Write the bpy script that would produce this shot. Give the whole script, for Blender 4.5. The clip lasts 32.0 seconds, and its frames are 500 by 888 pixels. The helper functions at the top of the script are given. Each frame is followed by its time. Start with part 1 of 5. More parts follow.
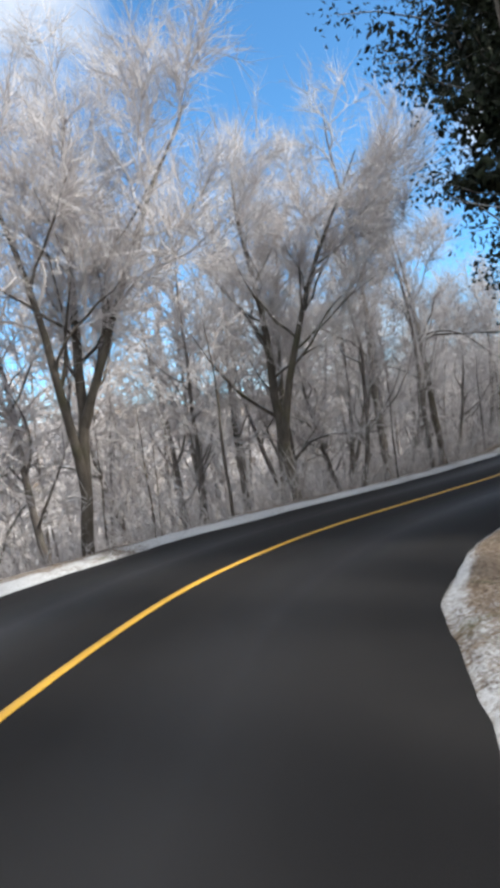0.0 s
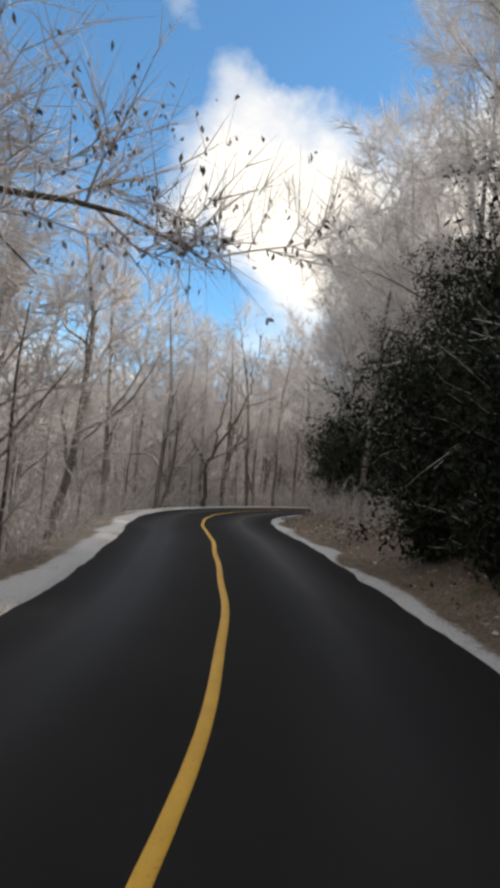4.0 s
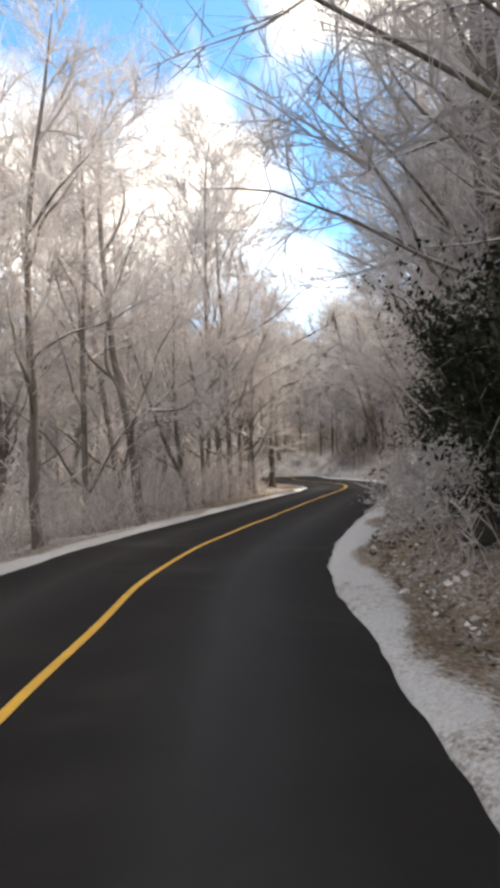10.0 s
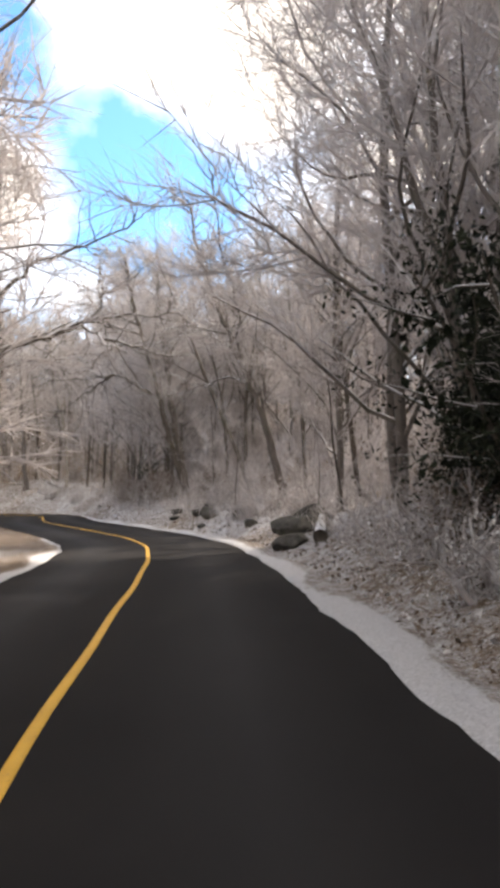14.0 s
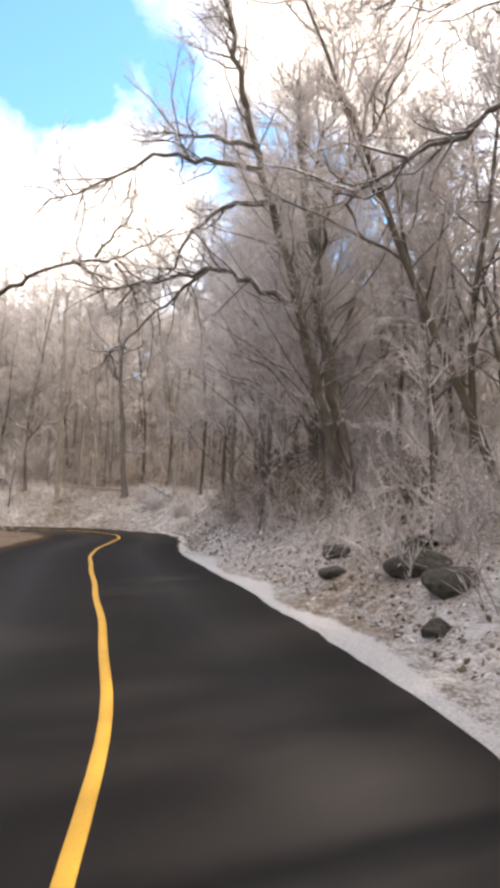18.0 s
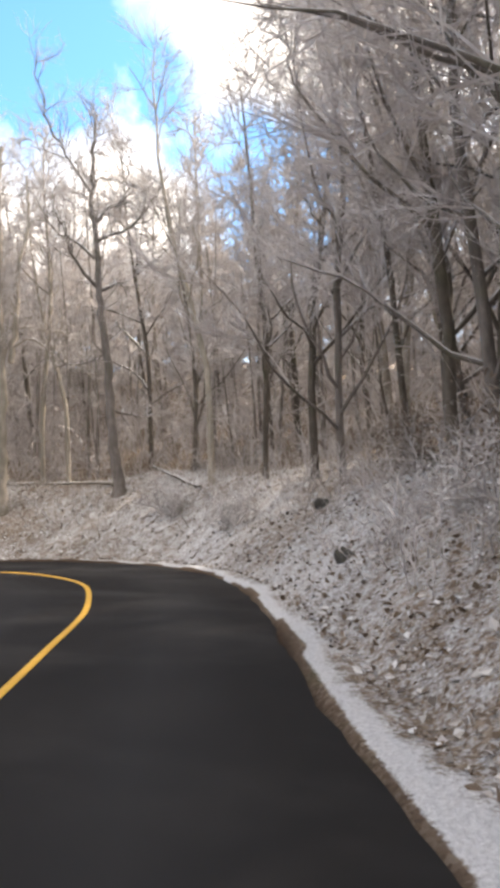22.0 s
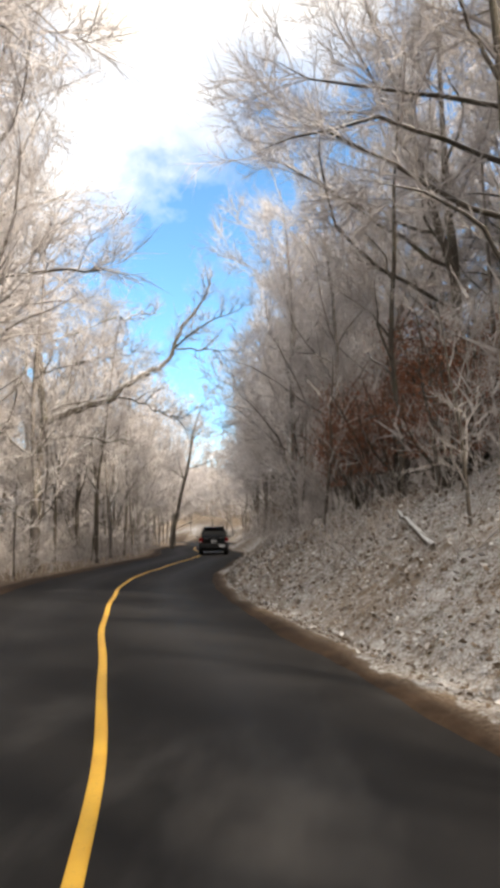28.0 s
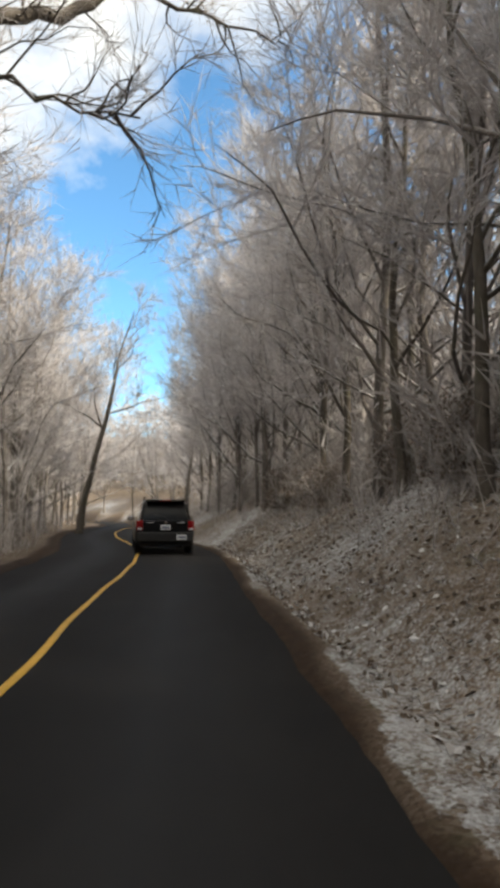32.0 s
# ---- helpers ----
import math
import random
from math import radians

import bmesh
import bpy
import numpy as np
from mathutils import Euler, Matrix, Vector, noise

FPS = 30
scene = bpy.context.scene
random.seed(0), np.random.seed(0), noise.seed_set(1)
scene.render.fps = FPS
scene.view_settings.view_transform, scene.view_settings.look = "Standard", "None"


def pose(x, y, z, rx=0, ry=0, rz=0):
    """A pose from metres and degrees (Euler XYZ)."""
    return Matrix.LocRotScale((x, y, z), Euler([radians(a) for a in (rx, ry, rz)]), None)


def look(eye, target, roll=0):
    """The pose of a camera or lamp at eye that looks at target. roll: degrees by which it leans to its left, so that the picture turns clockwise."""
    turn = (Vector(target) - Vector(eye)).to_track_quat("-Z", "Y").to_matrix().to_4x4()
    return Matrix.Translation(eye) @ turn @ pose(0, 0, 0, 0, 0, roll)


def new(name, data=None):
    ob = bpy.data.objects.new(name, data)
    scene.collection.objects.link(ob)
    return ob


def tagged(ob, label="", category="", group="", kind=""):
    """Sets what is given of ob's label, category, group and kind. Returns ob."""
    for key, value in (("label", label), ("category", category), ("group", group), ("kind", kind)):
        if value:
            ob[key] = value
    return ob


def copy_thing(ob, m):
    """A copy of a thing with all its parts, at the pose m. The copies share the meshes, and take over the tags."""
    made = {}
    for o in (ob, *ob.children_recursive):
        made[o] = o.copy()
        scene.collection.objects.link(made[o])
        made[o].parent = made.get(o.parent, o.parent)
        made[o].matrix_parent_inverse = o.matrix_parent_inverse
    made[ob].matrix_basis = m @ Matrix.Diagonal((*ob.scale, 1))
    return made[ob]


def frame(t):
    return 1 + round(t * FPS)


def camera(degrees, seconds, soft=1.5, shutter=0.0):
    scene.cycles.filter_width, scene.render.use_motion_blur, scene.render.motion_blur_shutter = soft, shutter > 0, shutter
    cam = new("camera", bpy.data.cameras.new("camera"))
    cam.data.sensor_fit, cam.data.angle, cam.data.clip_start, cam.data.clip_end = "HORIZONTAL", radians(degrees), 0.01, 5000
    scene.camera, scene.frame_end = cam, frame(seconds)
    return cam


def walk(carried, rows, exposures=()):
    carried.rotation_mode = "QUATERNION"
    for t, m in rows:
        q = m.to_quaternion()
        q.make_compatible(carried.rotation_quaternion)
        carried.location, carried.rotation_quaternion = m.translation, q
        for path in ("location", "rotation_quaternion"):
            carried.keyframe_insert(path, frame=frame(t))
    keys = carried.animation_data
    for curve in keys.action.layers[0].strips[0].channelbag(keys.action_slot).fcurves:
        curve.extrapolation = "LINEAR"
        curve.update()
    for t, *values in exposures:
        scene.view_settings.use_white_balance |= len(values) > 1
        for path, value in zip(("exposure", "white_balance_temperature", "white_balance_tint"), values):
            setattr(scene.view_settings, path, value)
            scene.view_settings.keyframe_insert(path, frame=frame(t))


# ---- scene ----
# ---- camera ----
cam = camera(42.8, 32.0, soft=4.7)
PATH = [
    (0.0, -0.68, -4.33, 1.40, 90.00, 7.44, -2.84),
    (0.5, -0.50, -1.86, 1.40, 89.85, 8.18, -14.47),
    (1.0, -0.10, 0.46, 1.40, 91.21, 6.06, -25.56),
    (1.5, 0.65, 2.55, 1.40, 90.95, 5.30, -34.98),
    (2.0, 1.79, 4.47, 1.40, 91.63, 2.53, -37.04),
    (2.5, 3.19, 6.22, 1.40, 95.17, -0.61, -38.85),
    (3.0, 4.76, 7.95, 1.40, 94.20, -3.18, -34.29),
    (3.5, 6.38, 9.73, 1.40, 93.24, -2.20, -35.57),
    (4.0, 8.00, 11.57, 1.40, 93.61, -3.95, -34.53),
    (4.5, 9.56, 13.49, 1.40, 90.92, -2.84, -34.12),
    (5.0, 11.07, 15.48, 1.40, 91.65, -1.37, -33.02),
    (5.5, 12.51, 17.54, 1.40, 94.25, -0.73, -31.79),
    (6.0, 13.88, 19.67, 1.40, 97.19, -0.74, -31.04),
    (6.5, 15.19, 21.86, 1.40, 98.95, -0.49, -31.33),
    (7.0, 16.42, 24.12, 1.40, 97.98, 1.66, -33.26),
    (7.5, 17.69, 26.41, 1.40, 97.61, 1.42, -36.15),
    (8.0, 19.01, 28.63, 1.40, 96.85, 1.74, -39.90),
    (8.5, 20.44, 30.69, 1.40, 94.85, 2.98, -46.50),
    (9.0, 22.01, 32.64, 1.40, 95.15, 3.42, -49.46),
    (9.5, 23.74, 34.44, 1.40, 94.12, 3.44, -53.36),
    (10.0, 25.65, 36.15, 1.40, 91.93, 3.14, -57.53),
    (10.5, 27.76, 37.80, 1.40, 90.43, 4.64, -61.77),
    (11.0, 30.05, 39.37, 1.40, 90.70, 6.20, -65.63),
    (11.5, 32.28, 40.77, 1.40, 90.83, 6.18, -69.19),
    (12.0, 34.32, 41.88, 1.40, 89.48, 6.86, -73.01),
    (12.5, 36.09, 42.62, 1.40, 89.58, 3.43, -77.23),
    (13.0, 37.91, 43.34, 1.40, 91.81, 2.32, -76.74),
    (13.5, 39.79, 43.90, 1.40, 92.18, 1.55, -78.83),
    (14.0, 41.64, 44.35, 1.40, 94.29, 0.90, -78.58),
    (14.5, 43.45, 44.80, 1.40, 94.87, 0.92, -76.41),
    (15.0, 45.26, 45.31, 1.40, 95.36, 0.43, -76.14),
    (15.5, 47.10, 45.88, 1.40, 95.69, -0.17, -76.71),
    (16.0, 48.99, 46.49, 1.40, 95.75, -0.94, -77.05),
    (16.5, 50.97, 47.15, 1.40, 95.45, -1.76, -76.08),
    (17.0, 53.07, 47.84, 1.40, 94.72, -1.57, -72.74),
    (17.5, 55.17, 48.69, 1.40, 94.70, -1.60, -68.27),
    (18.0, 57.21, 49.63, 1.40, 95.55, -0.73, -65.52),
    (18.5, 59.15, 50.67, 1.40, 96.74, 0.10, -73.37),
    (19.0, 60.98, 51.86, 1.40, 95.88, -0.32, -70.18),
    (19.5, 62.71, 53.06, 1.40, 91.49, 3.63, -66.45),
    (20.0, 64.46, 54.44, 1.40, 93.25, 1.68, -65.96),
    (20.5, 66.26, 55.85, 1.40, 95.33, -0.24, -67.92),
    (21.0, 68.14, 57.14, 1.40, 93.63, 0.05, -66.35),
    (21.5, 70.12, 58.37, 1.40, 93.59, 1.65, -66.64),
    (22.0, 72.09, 59.54, 1.40, 95.18, 2.89, -64.35),
    (22.5, 74.04, 60.71, 1.40, 91.33, 2.18, -57.86),
    (23.0, 76.00, 61.95, 1.40, 90.69, -0.96, -50.50),
    (23.5, 77.87, 63.19, 1.40, 97.22, -3.59, -47.80),
    (24.0, 79.56, 64.42, 1.40, 96.39, -6.04, -41.05),
    (24.5, 81.06, 65.71, 1.40, 93.37, -5.30, -32.81),
    (25.0, 82.28, 67.15, 1.40, 93.37, -5.81, -21.29),
    (25.5, 83.09, 68.70, 1.40, 94.61, -6.25, -11.63),
    (26.0, 83.60, 70.31, 1.40, 96.13, -3.41, -5.29),
    (26.5, 83.85, 72.01, 1.40, 97.58, -1.27, -1.36),
    (27.0, 83.87, 73.81, 1.40, 98.59, -0.38, 1.09),
    (27.5, 83.69, 75.75, 1.40, 98.80, -0.04, 2.94),
    (28.0, 83.34, 77.85, 1.40, 97.84, 0.82, 5.13),
    (28.5, 82.89, 80.02, 1.40, 97.68, 1.49, 5.89),
    (29.0, 82.41, 82.25, 1.40, 97.80, 1.39, 5.45),
    (29.5, 81.90, 84.54, 1.40, 97.37, 0.40, 6.30),
    (30.0, 81.37, 86.87, 1.40, 94.66, -0.69, 4.96),
    (30.5, 80.83, 89.32, 1.40, 90.83, 2.38, 3.50),
    (31.0, 80.30, 91.85, 1.40, 92.31, 2.27, 1.83),
    (31.5, 79.74, 94.45, 1.40, 96.12, 0.60, -1.14),
    (32.0, 79.17, 97.07, 1.40, 96.00, -0.48, -2.88),
]

EXPOSURES = [(0.0, 0.95, 6500, 7), (1.0, 1.05, 6600, 8), (2.0, 0.8, 7200, 9), (4.0, 0.8, 7400, 9), (7.0, 1.15, 7700, 10), (9.0, 1.3, 7600, 10), (11.0, 1.7, 7500, 12),
             (14.0, 1.65, 7600, 14), (17.0, 1.8, 7800, 16), (20.0, 1.95, 7800, 15), (21.5, 1.85, 7600, 14), (23.0, 2.05, 7200, 10), (24.0, 1.8, 7100, 9), (25.0, 2.2, 7700, 10),
             (28.0, 1.45, 7700, 10), (30.0, 1.2, 7600, 8), (32.0, 1.2, 7500, 6)]
walk(cam, [(r[0], pose(*r[1:])) for r in PATH], EXPOSURES)

# ---- light ----
SUN_AZIMUTH, SUN_HEIGHT = 122.0, 41.0   # degrees clockwise from +y, degrees up
world = bpy.data.worlds.new("sky")
scene.world = world
world.use_nodes = True
wn, wl_ = world.node_tree.nodes, world.node_tree.links
wn.clear()
w_out = wn.new("ShaderNodeOutputWorld")
w_bg = wn.new("ShaderNodeBackground")
w_sky = wn.new("ShaderNodeTexSky")
w_sky.sky_type = "NISHITA"
w_sky.sun_disc = False
w_sky.sun_elevation = radians(SUN_HEIGHT)
w_sky.sun_rotation = radians(SUN_AZIMUTH)
w_sky.altitude = 800
w_sky.air_density = 1.0
w_sky.dust_density = 0.0
w_sky.ozone_density = 3.0
w_bg.inputs["Strength"].default_value = 0.13
w_co = wn.new("ShaderNodeTexCoord")
w_map = wn.new("ShaderNodeMapping")
w_map.inputs["Scale"].default_value = (1.0, 1.0, 1.7)
w_map.inputs["Location"].default_value = (0.35, 0.1, 0.0)
w_noise = wn.new("ShaderNodeTexNoise")
w_noise.inputs["Scale"].default_value = 2.3
w_noise.inputs["Detail"].default_value = 9.0
w_noise.inputs["Roughness"].default_value = 0.56
w_ramp = wn.new("ShaderNodeValToRGB")
w_ramp.color_ramp.elements[0].position = 0.43
w_ramp.color_ramp.elements[1].position = 0.74
w_mix = wn.new("ShaderNodeMix")
w_mix.data_type = "RGBA"
w_mix.inputs[7].default_value = (5.2, 5.2, 5.25, 1)
wl_.new(w_co.outputs["Generated"], w_map.inputs["Vector"])
wl_.new(w_map.outputs["Vector"], w_noise.inputs["Vector"])

# banks of cloud (+) and open blue (-): bearing, height, half width in degrees, weight
CLOUDS = [(32, 29, 8, 0.22), (38, 21, 6, 0.17), (24, 42, 6, 0.10), (48, 25, 9, 0.20), (58, 28, 7, 0.14), (72, 38, 11, 0.14), (84, 34, 12, 0.14), (-18, 39, 13, 0.11), (55, 15, 14, 0.10), (4, 45, 9, 0.10),
          (16, 31, 9, -0.22), (2, 27, 13, -0.18), (43, 37, 7, -0.22), (54, 37, 7, -0.12), (69, 26, 7, -0.24), (36, 41, 7, -0.22), (-13, 19, 10, -0.24), (60, 33, 4, -0.14), (28, 17, 5, -0.18),
          # unseen cloud banks, added to whiten and brighten the ambient light
          (140, 45, 48, 0.16), (-105, 45, 52, 0.16), (40, 88, 32, 0.10)]
w_warp = wn.new("ShaderNodeTexNoise")
w_warp.inputs["Scale"].default_value = 7.0
w_warp.inputs["Detail"].default_value = 6.0
w_warp.inputs["Roughness"].default_value = 0.6
wl_.new(w_co.outputs["Generated"], w_warp.inputs["Vector"])
w_bend = wn.new("ShaderNodeVectorMath")
w_bend.operation = "MULTIPLY_ADD"
w_bend.inputs[1].default_value = (0.16, 0.16, 0.16)
wl_.new(w_warp.outputs["Color"], w_bend.inputs[0])
w_shift = wn.new("ShaderNodeVectorMath")
w_shift.operation = "SUBTRACT"
w_shift.inputs[1].default_value = (0.08, 0.08, 0.08)
wl_.new(w_co.outputs["Generated"], w_shift.inputs[0])
wl_.new(w_shift.outputs["Vector"], w_bend.inputs[2])
w_unit = wn.new("ShaderNodeVectorMath")
w_unit.operation = "NORMALIZE"
wl_.new(w_bend.outputs["Vector"], w_unit.inputs[0])
w_total = w_noise.outputs["Fac"]
for c_az, c_el, c_half, c_weight in CLOUDS:
    w_dot = wn.new("ShaderNodeVectorMath")
    w_dot.operation = "DOT_PRODUCT"
    w_dot.inputs[1].default_value = (math.sin(radians(c_az)) * math.cos(radians(c_el)), math.cos(radians(c_az)) * math.cos(radians(c_el)), math.sin(radians(c_el)))
    wl_.new(w_unit.outputs["Vector"], w_dot.inputs[0])
    w_spot = wn.new("ShaderNodeMapRange")
    w_spot.interpolation_type = "SMOOTHSTEP"
    w_spot.inputs["From Min"].default_value = math.cos(radians(c_half * 1.35))
    w_spot.inputs["From Max"].default_value = math.cos(radians(c_half * 0.35))
    w_spot.inputs["To Max"].default_value = c_weight
    wl_.new(w_dot.outputs["Value"], w_spot.inputs["Value"])
    w_sum = wn.new("ShaderNodeMath")
    wl_.new(w_total, w_sum.inputs[0])
    wl_.new(w_spot.outputs["Result"], w_sum.inputs[1])
    w_total = w_sum.outputs[0]
wl_.new(w_total, w_ramp.inputs["Fac"])
wl_.new(w_ramp.outputs["Color"], w_mix.inputs[0])
w_deep = wn.new("ShaderNodeMix")
w_deep.data_type, w_deep.blend_type = "RGBA", "MULTIPLY"
w_deep.inputs[0].default_value = 1.0
w_deep.inputs[7].default_value = (0.62, 1.01, 1.16, 1)
wl_.new(w_sky.outputs["Color"], w_deep.inputs[6])
wl_.new(w_deep.outputs[2], w_mix.inputs[6])
wl_.new(w_mix.outputs[2], w_bg.inputs["Color"])
wl_.new(w_bg.outputs["Background"], w_out.inputs["Surface"])

sun = new("sun", bpy.data.lights.new("sun", "SUN"))
sun.data.energy = 3.3
sun.data.angle = radians(2.5)
sun.data.color = (1.0, 0.94, 0.87)
_az, _el = radians(SUN_AZIMUTH), radians(SUN_HEIGHT)
TO_SUN = Vector((math.sin(_az) * math.cos(_el), math.cos(_az) * math.cos(_el), math.sin(_el)))
sun.matrix_world = look(TO_SUN * 100, (0, 0, 0))

# ---- materials ----
class Mat:
    """A small builder of node materials."""

    def __init__(self, name, rough=0.8, metal=0.0, spec=0.5):
        self.m = bpy.data.materials.new(name)
        self.m.use_nodes = True
        self.n, self.l = self.m.node_tree.nodes, self.m.node_tree.links
        self.b = self.n["Principled BSDF"]
        self.b.inputs["Roughness"].default_value = rough
        self.b.inputs["Metallic"].default_value = metal
        self.b.inputs["Specular IOR Level"].default_value = spec
        self.co = self.n.new("ShaderNodeTexCoord").outputs["Object"]

    def world_coords(self):
        self.co = self.n.new("ShaderNodeNewGeometry").outputs["Position"]
        return self

    def noise(self, scale, detail=4.0, rough=0.55, stretch=None):
        t = self.n.new("ShaderNodeTexNoise")
        t.inputs["Scale"].default_value = scale
        t.inputs["Detail"].default_value = detail
        t.inputs["Roughness"].default_value = rough
        src = self.co
        if stretch:
            mp = self.n.new("ShaderNodeMapping")
            mp.inputs["Scale"].default_value = stretch
            self.l.new(src, mp.inputs["Vector"])
            src = mp.outputs["Vector"]
        self.l.new(src, t.inputs["Vector"])
        return t.outputs["Fac"]

    def cells(self, scale):
        t = self.n.new("ShaderNodeTexVoronoi")
        t.inputs["Scale"].default_value = scale
        self.l.new(self.co, t.inputs["Vector"])
        return t.outputs["Color"], t.outputs["Distance"]

    def ramp(self, fac, *stops):
        r = self.n.new("ShaderNodeValToRGB")
        e = r.color_ramp.elements
        while len(e) < len(stops):
            e.new(0.5)
        for k, (pos, col) in zip(e, stops):
            k.position = pos
            k.color = (*col, 1) if isinstance(col, tuple) else (col, col, col, 1)
        self.l.new(fac, r.inputs["Fac"])
        return r.outputs["Color"]

    def put(self, socket, v):
        if isinstance(v, (int, float)):
            socket.default_value = v
        elif isinstance(v, tuple):
            socket.default_value = (*v, 1) if len(v) == 3 else v
        else:
            self.l.new(v, socket)

    def mix(self, fac, a, b, mode="MIX"):
        m = self.n.new("ShaderNodeMix")
        m.data_type, m.blend_type = "RGBA", mode
        for s, v in ((m.inputs[0], fac), (m.inputs[6], a), (m.inputs[7], b)):
            self.put(s, v)
        return m.outputs[2]

    def math(self, op, a, b=0.0, clamp=False):
        m = self.n.new("ShaderNodeMath")
        m.operation, m.use_clamp = op, clamp
        self.put(m.inputs[0], a)
        self.put(m.inputs[1], b)
        return m.outputs[0]

    def attr(self, name):
        a = self.n.new("ShaderNodeAttribute")
        a.attribute_name = name
        return a.outputs["Fac"]

    def normal_up(self):
        g = self.n.new("ShaderNodeNewGeometry")
        s = self.n.new("ShaderNodeSeparateXYZ")
        self.l.new(g.outputs["Normal"], s.inputs[0])
        return s.outputs["Z"]

    def island(self):
        return self.n.new("ShaderNodeNewGeometry").outputs["Random Per Island"]

    def object_random(self):
        return self.n.new("ShaderNodeObjectInfo").outputs["Random"]

    def bump(self, fac, strength=0.4, distance=0.02):
        b = self.n.new("ShaderNodeBump")
        b.inputs["Strength"].default_value = strength
        b.inputs["Distance"].default_value = distance
        self.l.new(fac, b.inputs["Height"])
        self.l.new(b.outputs["Normal"], self.b.inputs["Normal"])

    def colour(self, v):
        self.put(self.b.inputs["Base Color"], v)
        return self

    def lets_light(self, col, share):
        """Lets a share of the light through, as thin frost and leaves do."""
        t = self.n.new("ShaderNodeBsdfTranslucent")
        x = self.n.new("ShaderNodeMixShader")
        self.put(t.inputs["Color"], col)
        x.inputs[0].default_value = share
        self.l.new(self.b.outputs[0], x.inputs[1])
        self.l.new(t.outputs[0], x.inputs[2])
        self.l.new(x.outputs[0], self.n["Material Output"].inputs["Surface"])

    def rough(self, v):
        self.put(self.b.inputs["Roughness"], v)
        return self


def plain(name, col, rough=0.6, metal=0.0, spec=0.5, vary=0.12, scale=6.0):
    m = Mat(name, rough, metal, spec)
    dark = tuple(c * (1 - vary) for c in col)
    light = tuple(min(1.0, c * (1 + vary)) for c in col)
    m.colour(m.ramp(m.noise(scale, 5), (0.3, dark), (0.7, light)))
    return m.m


def make_asphalt():
    m = Mat("asphalt", 0.75, spec=0.13).world_coords()
    grain = m.noise(160, 2)
    blotch = m.noise(0.7, 5, 0.6)
    base = m.ramp(blotch, (0.3, (0.010, 0.0095, 0.010)), (0.7, (0.016, 0.015, 0.015)))
    col = m.mix(m.math("MULTIPLY", grain, 0.5), base, (0.025, 0.024, 0.024))
    # polished wheel tracks with their sheen painted paler, and streaks of a paler tone
    track = m.attr("track")
    streak = m.ramp(m.noise(0.9, 4, 0.6, (1.0, 0.35, 1.0)), (0.5, 0.0), (0.66, 1.0))
    pale = m.math("MULTIPLY", streak, m.math("MULTIPLY", m.attr("dry"), 0.55))
    col = m.mix(m.math("MULTIPLY", track, 0.25), col, (0.034, 0.034, 0.036))
    col = m.mix(pale, col, (0.075, 0.072, 0.07))
    m.colour(col)
    m.rough(m.mix(m.math("MULTIPLY", track, m.attr("damp")), (0.85, 0.85, 0.85), (0.42, 0.42, 0.42)))
    m.bump(grain, 0.35, 0.006)
    return m.m


def make_line_paint():
    m = Mat("yellow_road_paint", 0.6).world_coords()
    wear = m.noise(55, 4, 0.7)
    col = m.ramp(m.noise(3, 4), (0.3, (0.62, 0.34, 0.035)), (0.7, (0.74, 0.43, 0.05)))
    m.colour(m.mix(m.ramp(wear, (0.60, 0.0), (0.74, 0.8)), col, (0.07, 0.06, 0.05)))
    m.bump(wear, 0.2, 0.003)
    return m.m


def make_ground():
    m = Mat("leaf_litter_and_snow", 0.9, spec=0.2).world_coords()
    big, mid, fine = m.noise(0.6, 5), m.noise(4.5, 6, 0.65), m.noise(34, 5, 0.7)
    leaf_col, _ = m.cells(36)
    sep = m.n.new("ShaderNodeSeparateColor")
    m.l.new(leaf_col, sep.inputs[0])
    litter = m.ramp(sep.outputs[0], (0.0, (0.095, 0.070, 0.052)), (0.35, (0.17, 0.125, 0.09)),
                    (0.7, (0.24, 0.185, 0.14)), (1.0, (0.33, 0.275, 0.22)))
    litter = m.mix(m.ramp(big, (0.35, 0.0), (0.65, 0.5)), litter, (0.085, 0.065, 0.05))
    moss = m.ramp(m.noise(1.7, 5), (0.60, 0.0), (0.72, 0.55))
    litter = m.mix(moss, litter, (0.075, 0.085, 0.035))
    # bare reddish earth beside the asphalt
    earth = m.ramp(mid, (0.3, (0.026, 0.016, 0.010)), (0.7, (0.058, 0.035, 0.021)))
    col = m.mix(m.attr("dirt"), litter, earth)
    # thin snow: patches broken by leaves, whole near the verge
    patch = m.math("ADD", m.math("MULTIPLY", mid, 0.55), m.math("MULTIPLY", sep.outputs[1], 0.16))
    patch = m.math("ADD", patch, m.math("MULTIPLY", fine, 0.42))
    lim = m.math("ADD", patch, m.math("SUBTRACT", m.attr("snow"), 1.03))
    mask = m.ramp(lim, (0.0, 0.0), (0.24, 0.92))
    snow = m.ramp(fine, (0.3, (0.40, 0.41, 0.43)), (0.75, (0.72, 0.73, 0.75)))
    m.colour(m.mix(mask, col, snow))
    m.bump(m.math("ADD", m.math("MULTIPLY", mid, 0.8), m.math("MULTIPLY", fine, 0.4)), 0.8, 0.06)
    return m.m


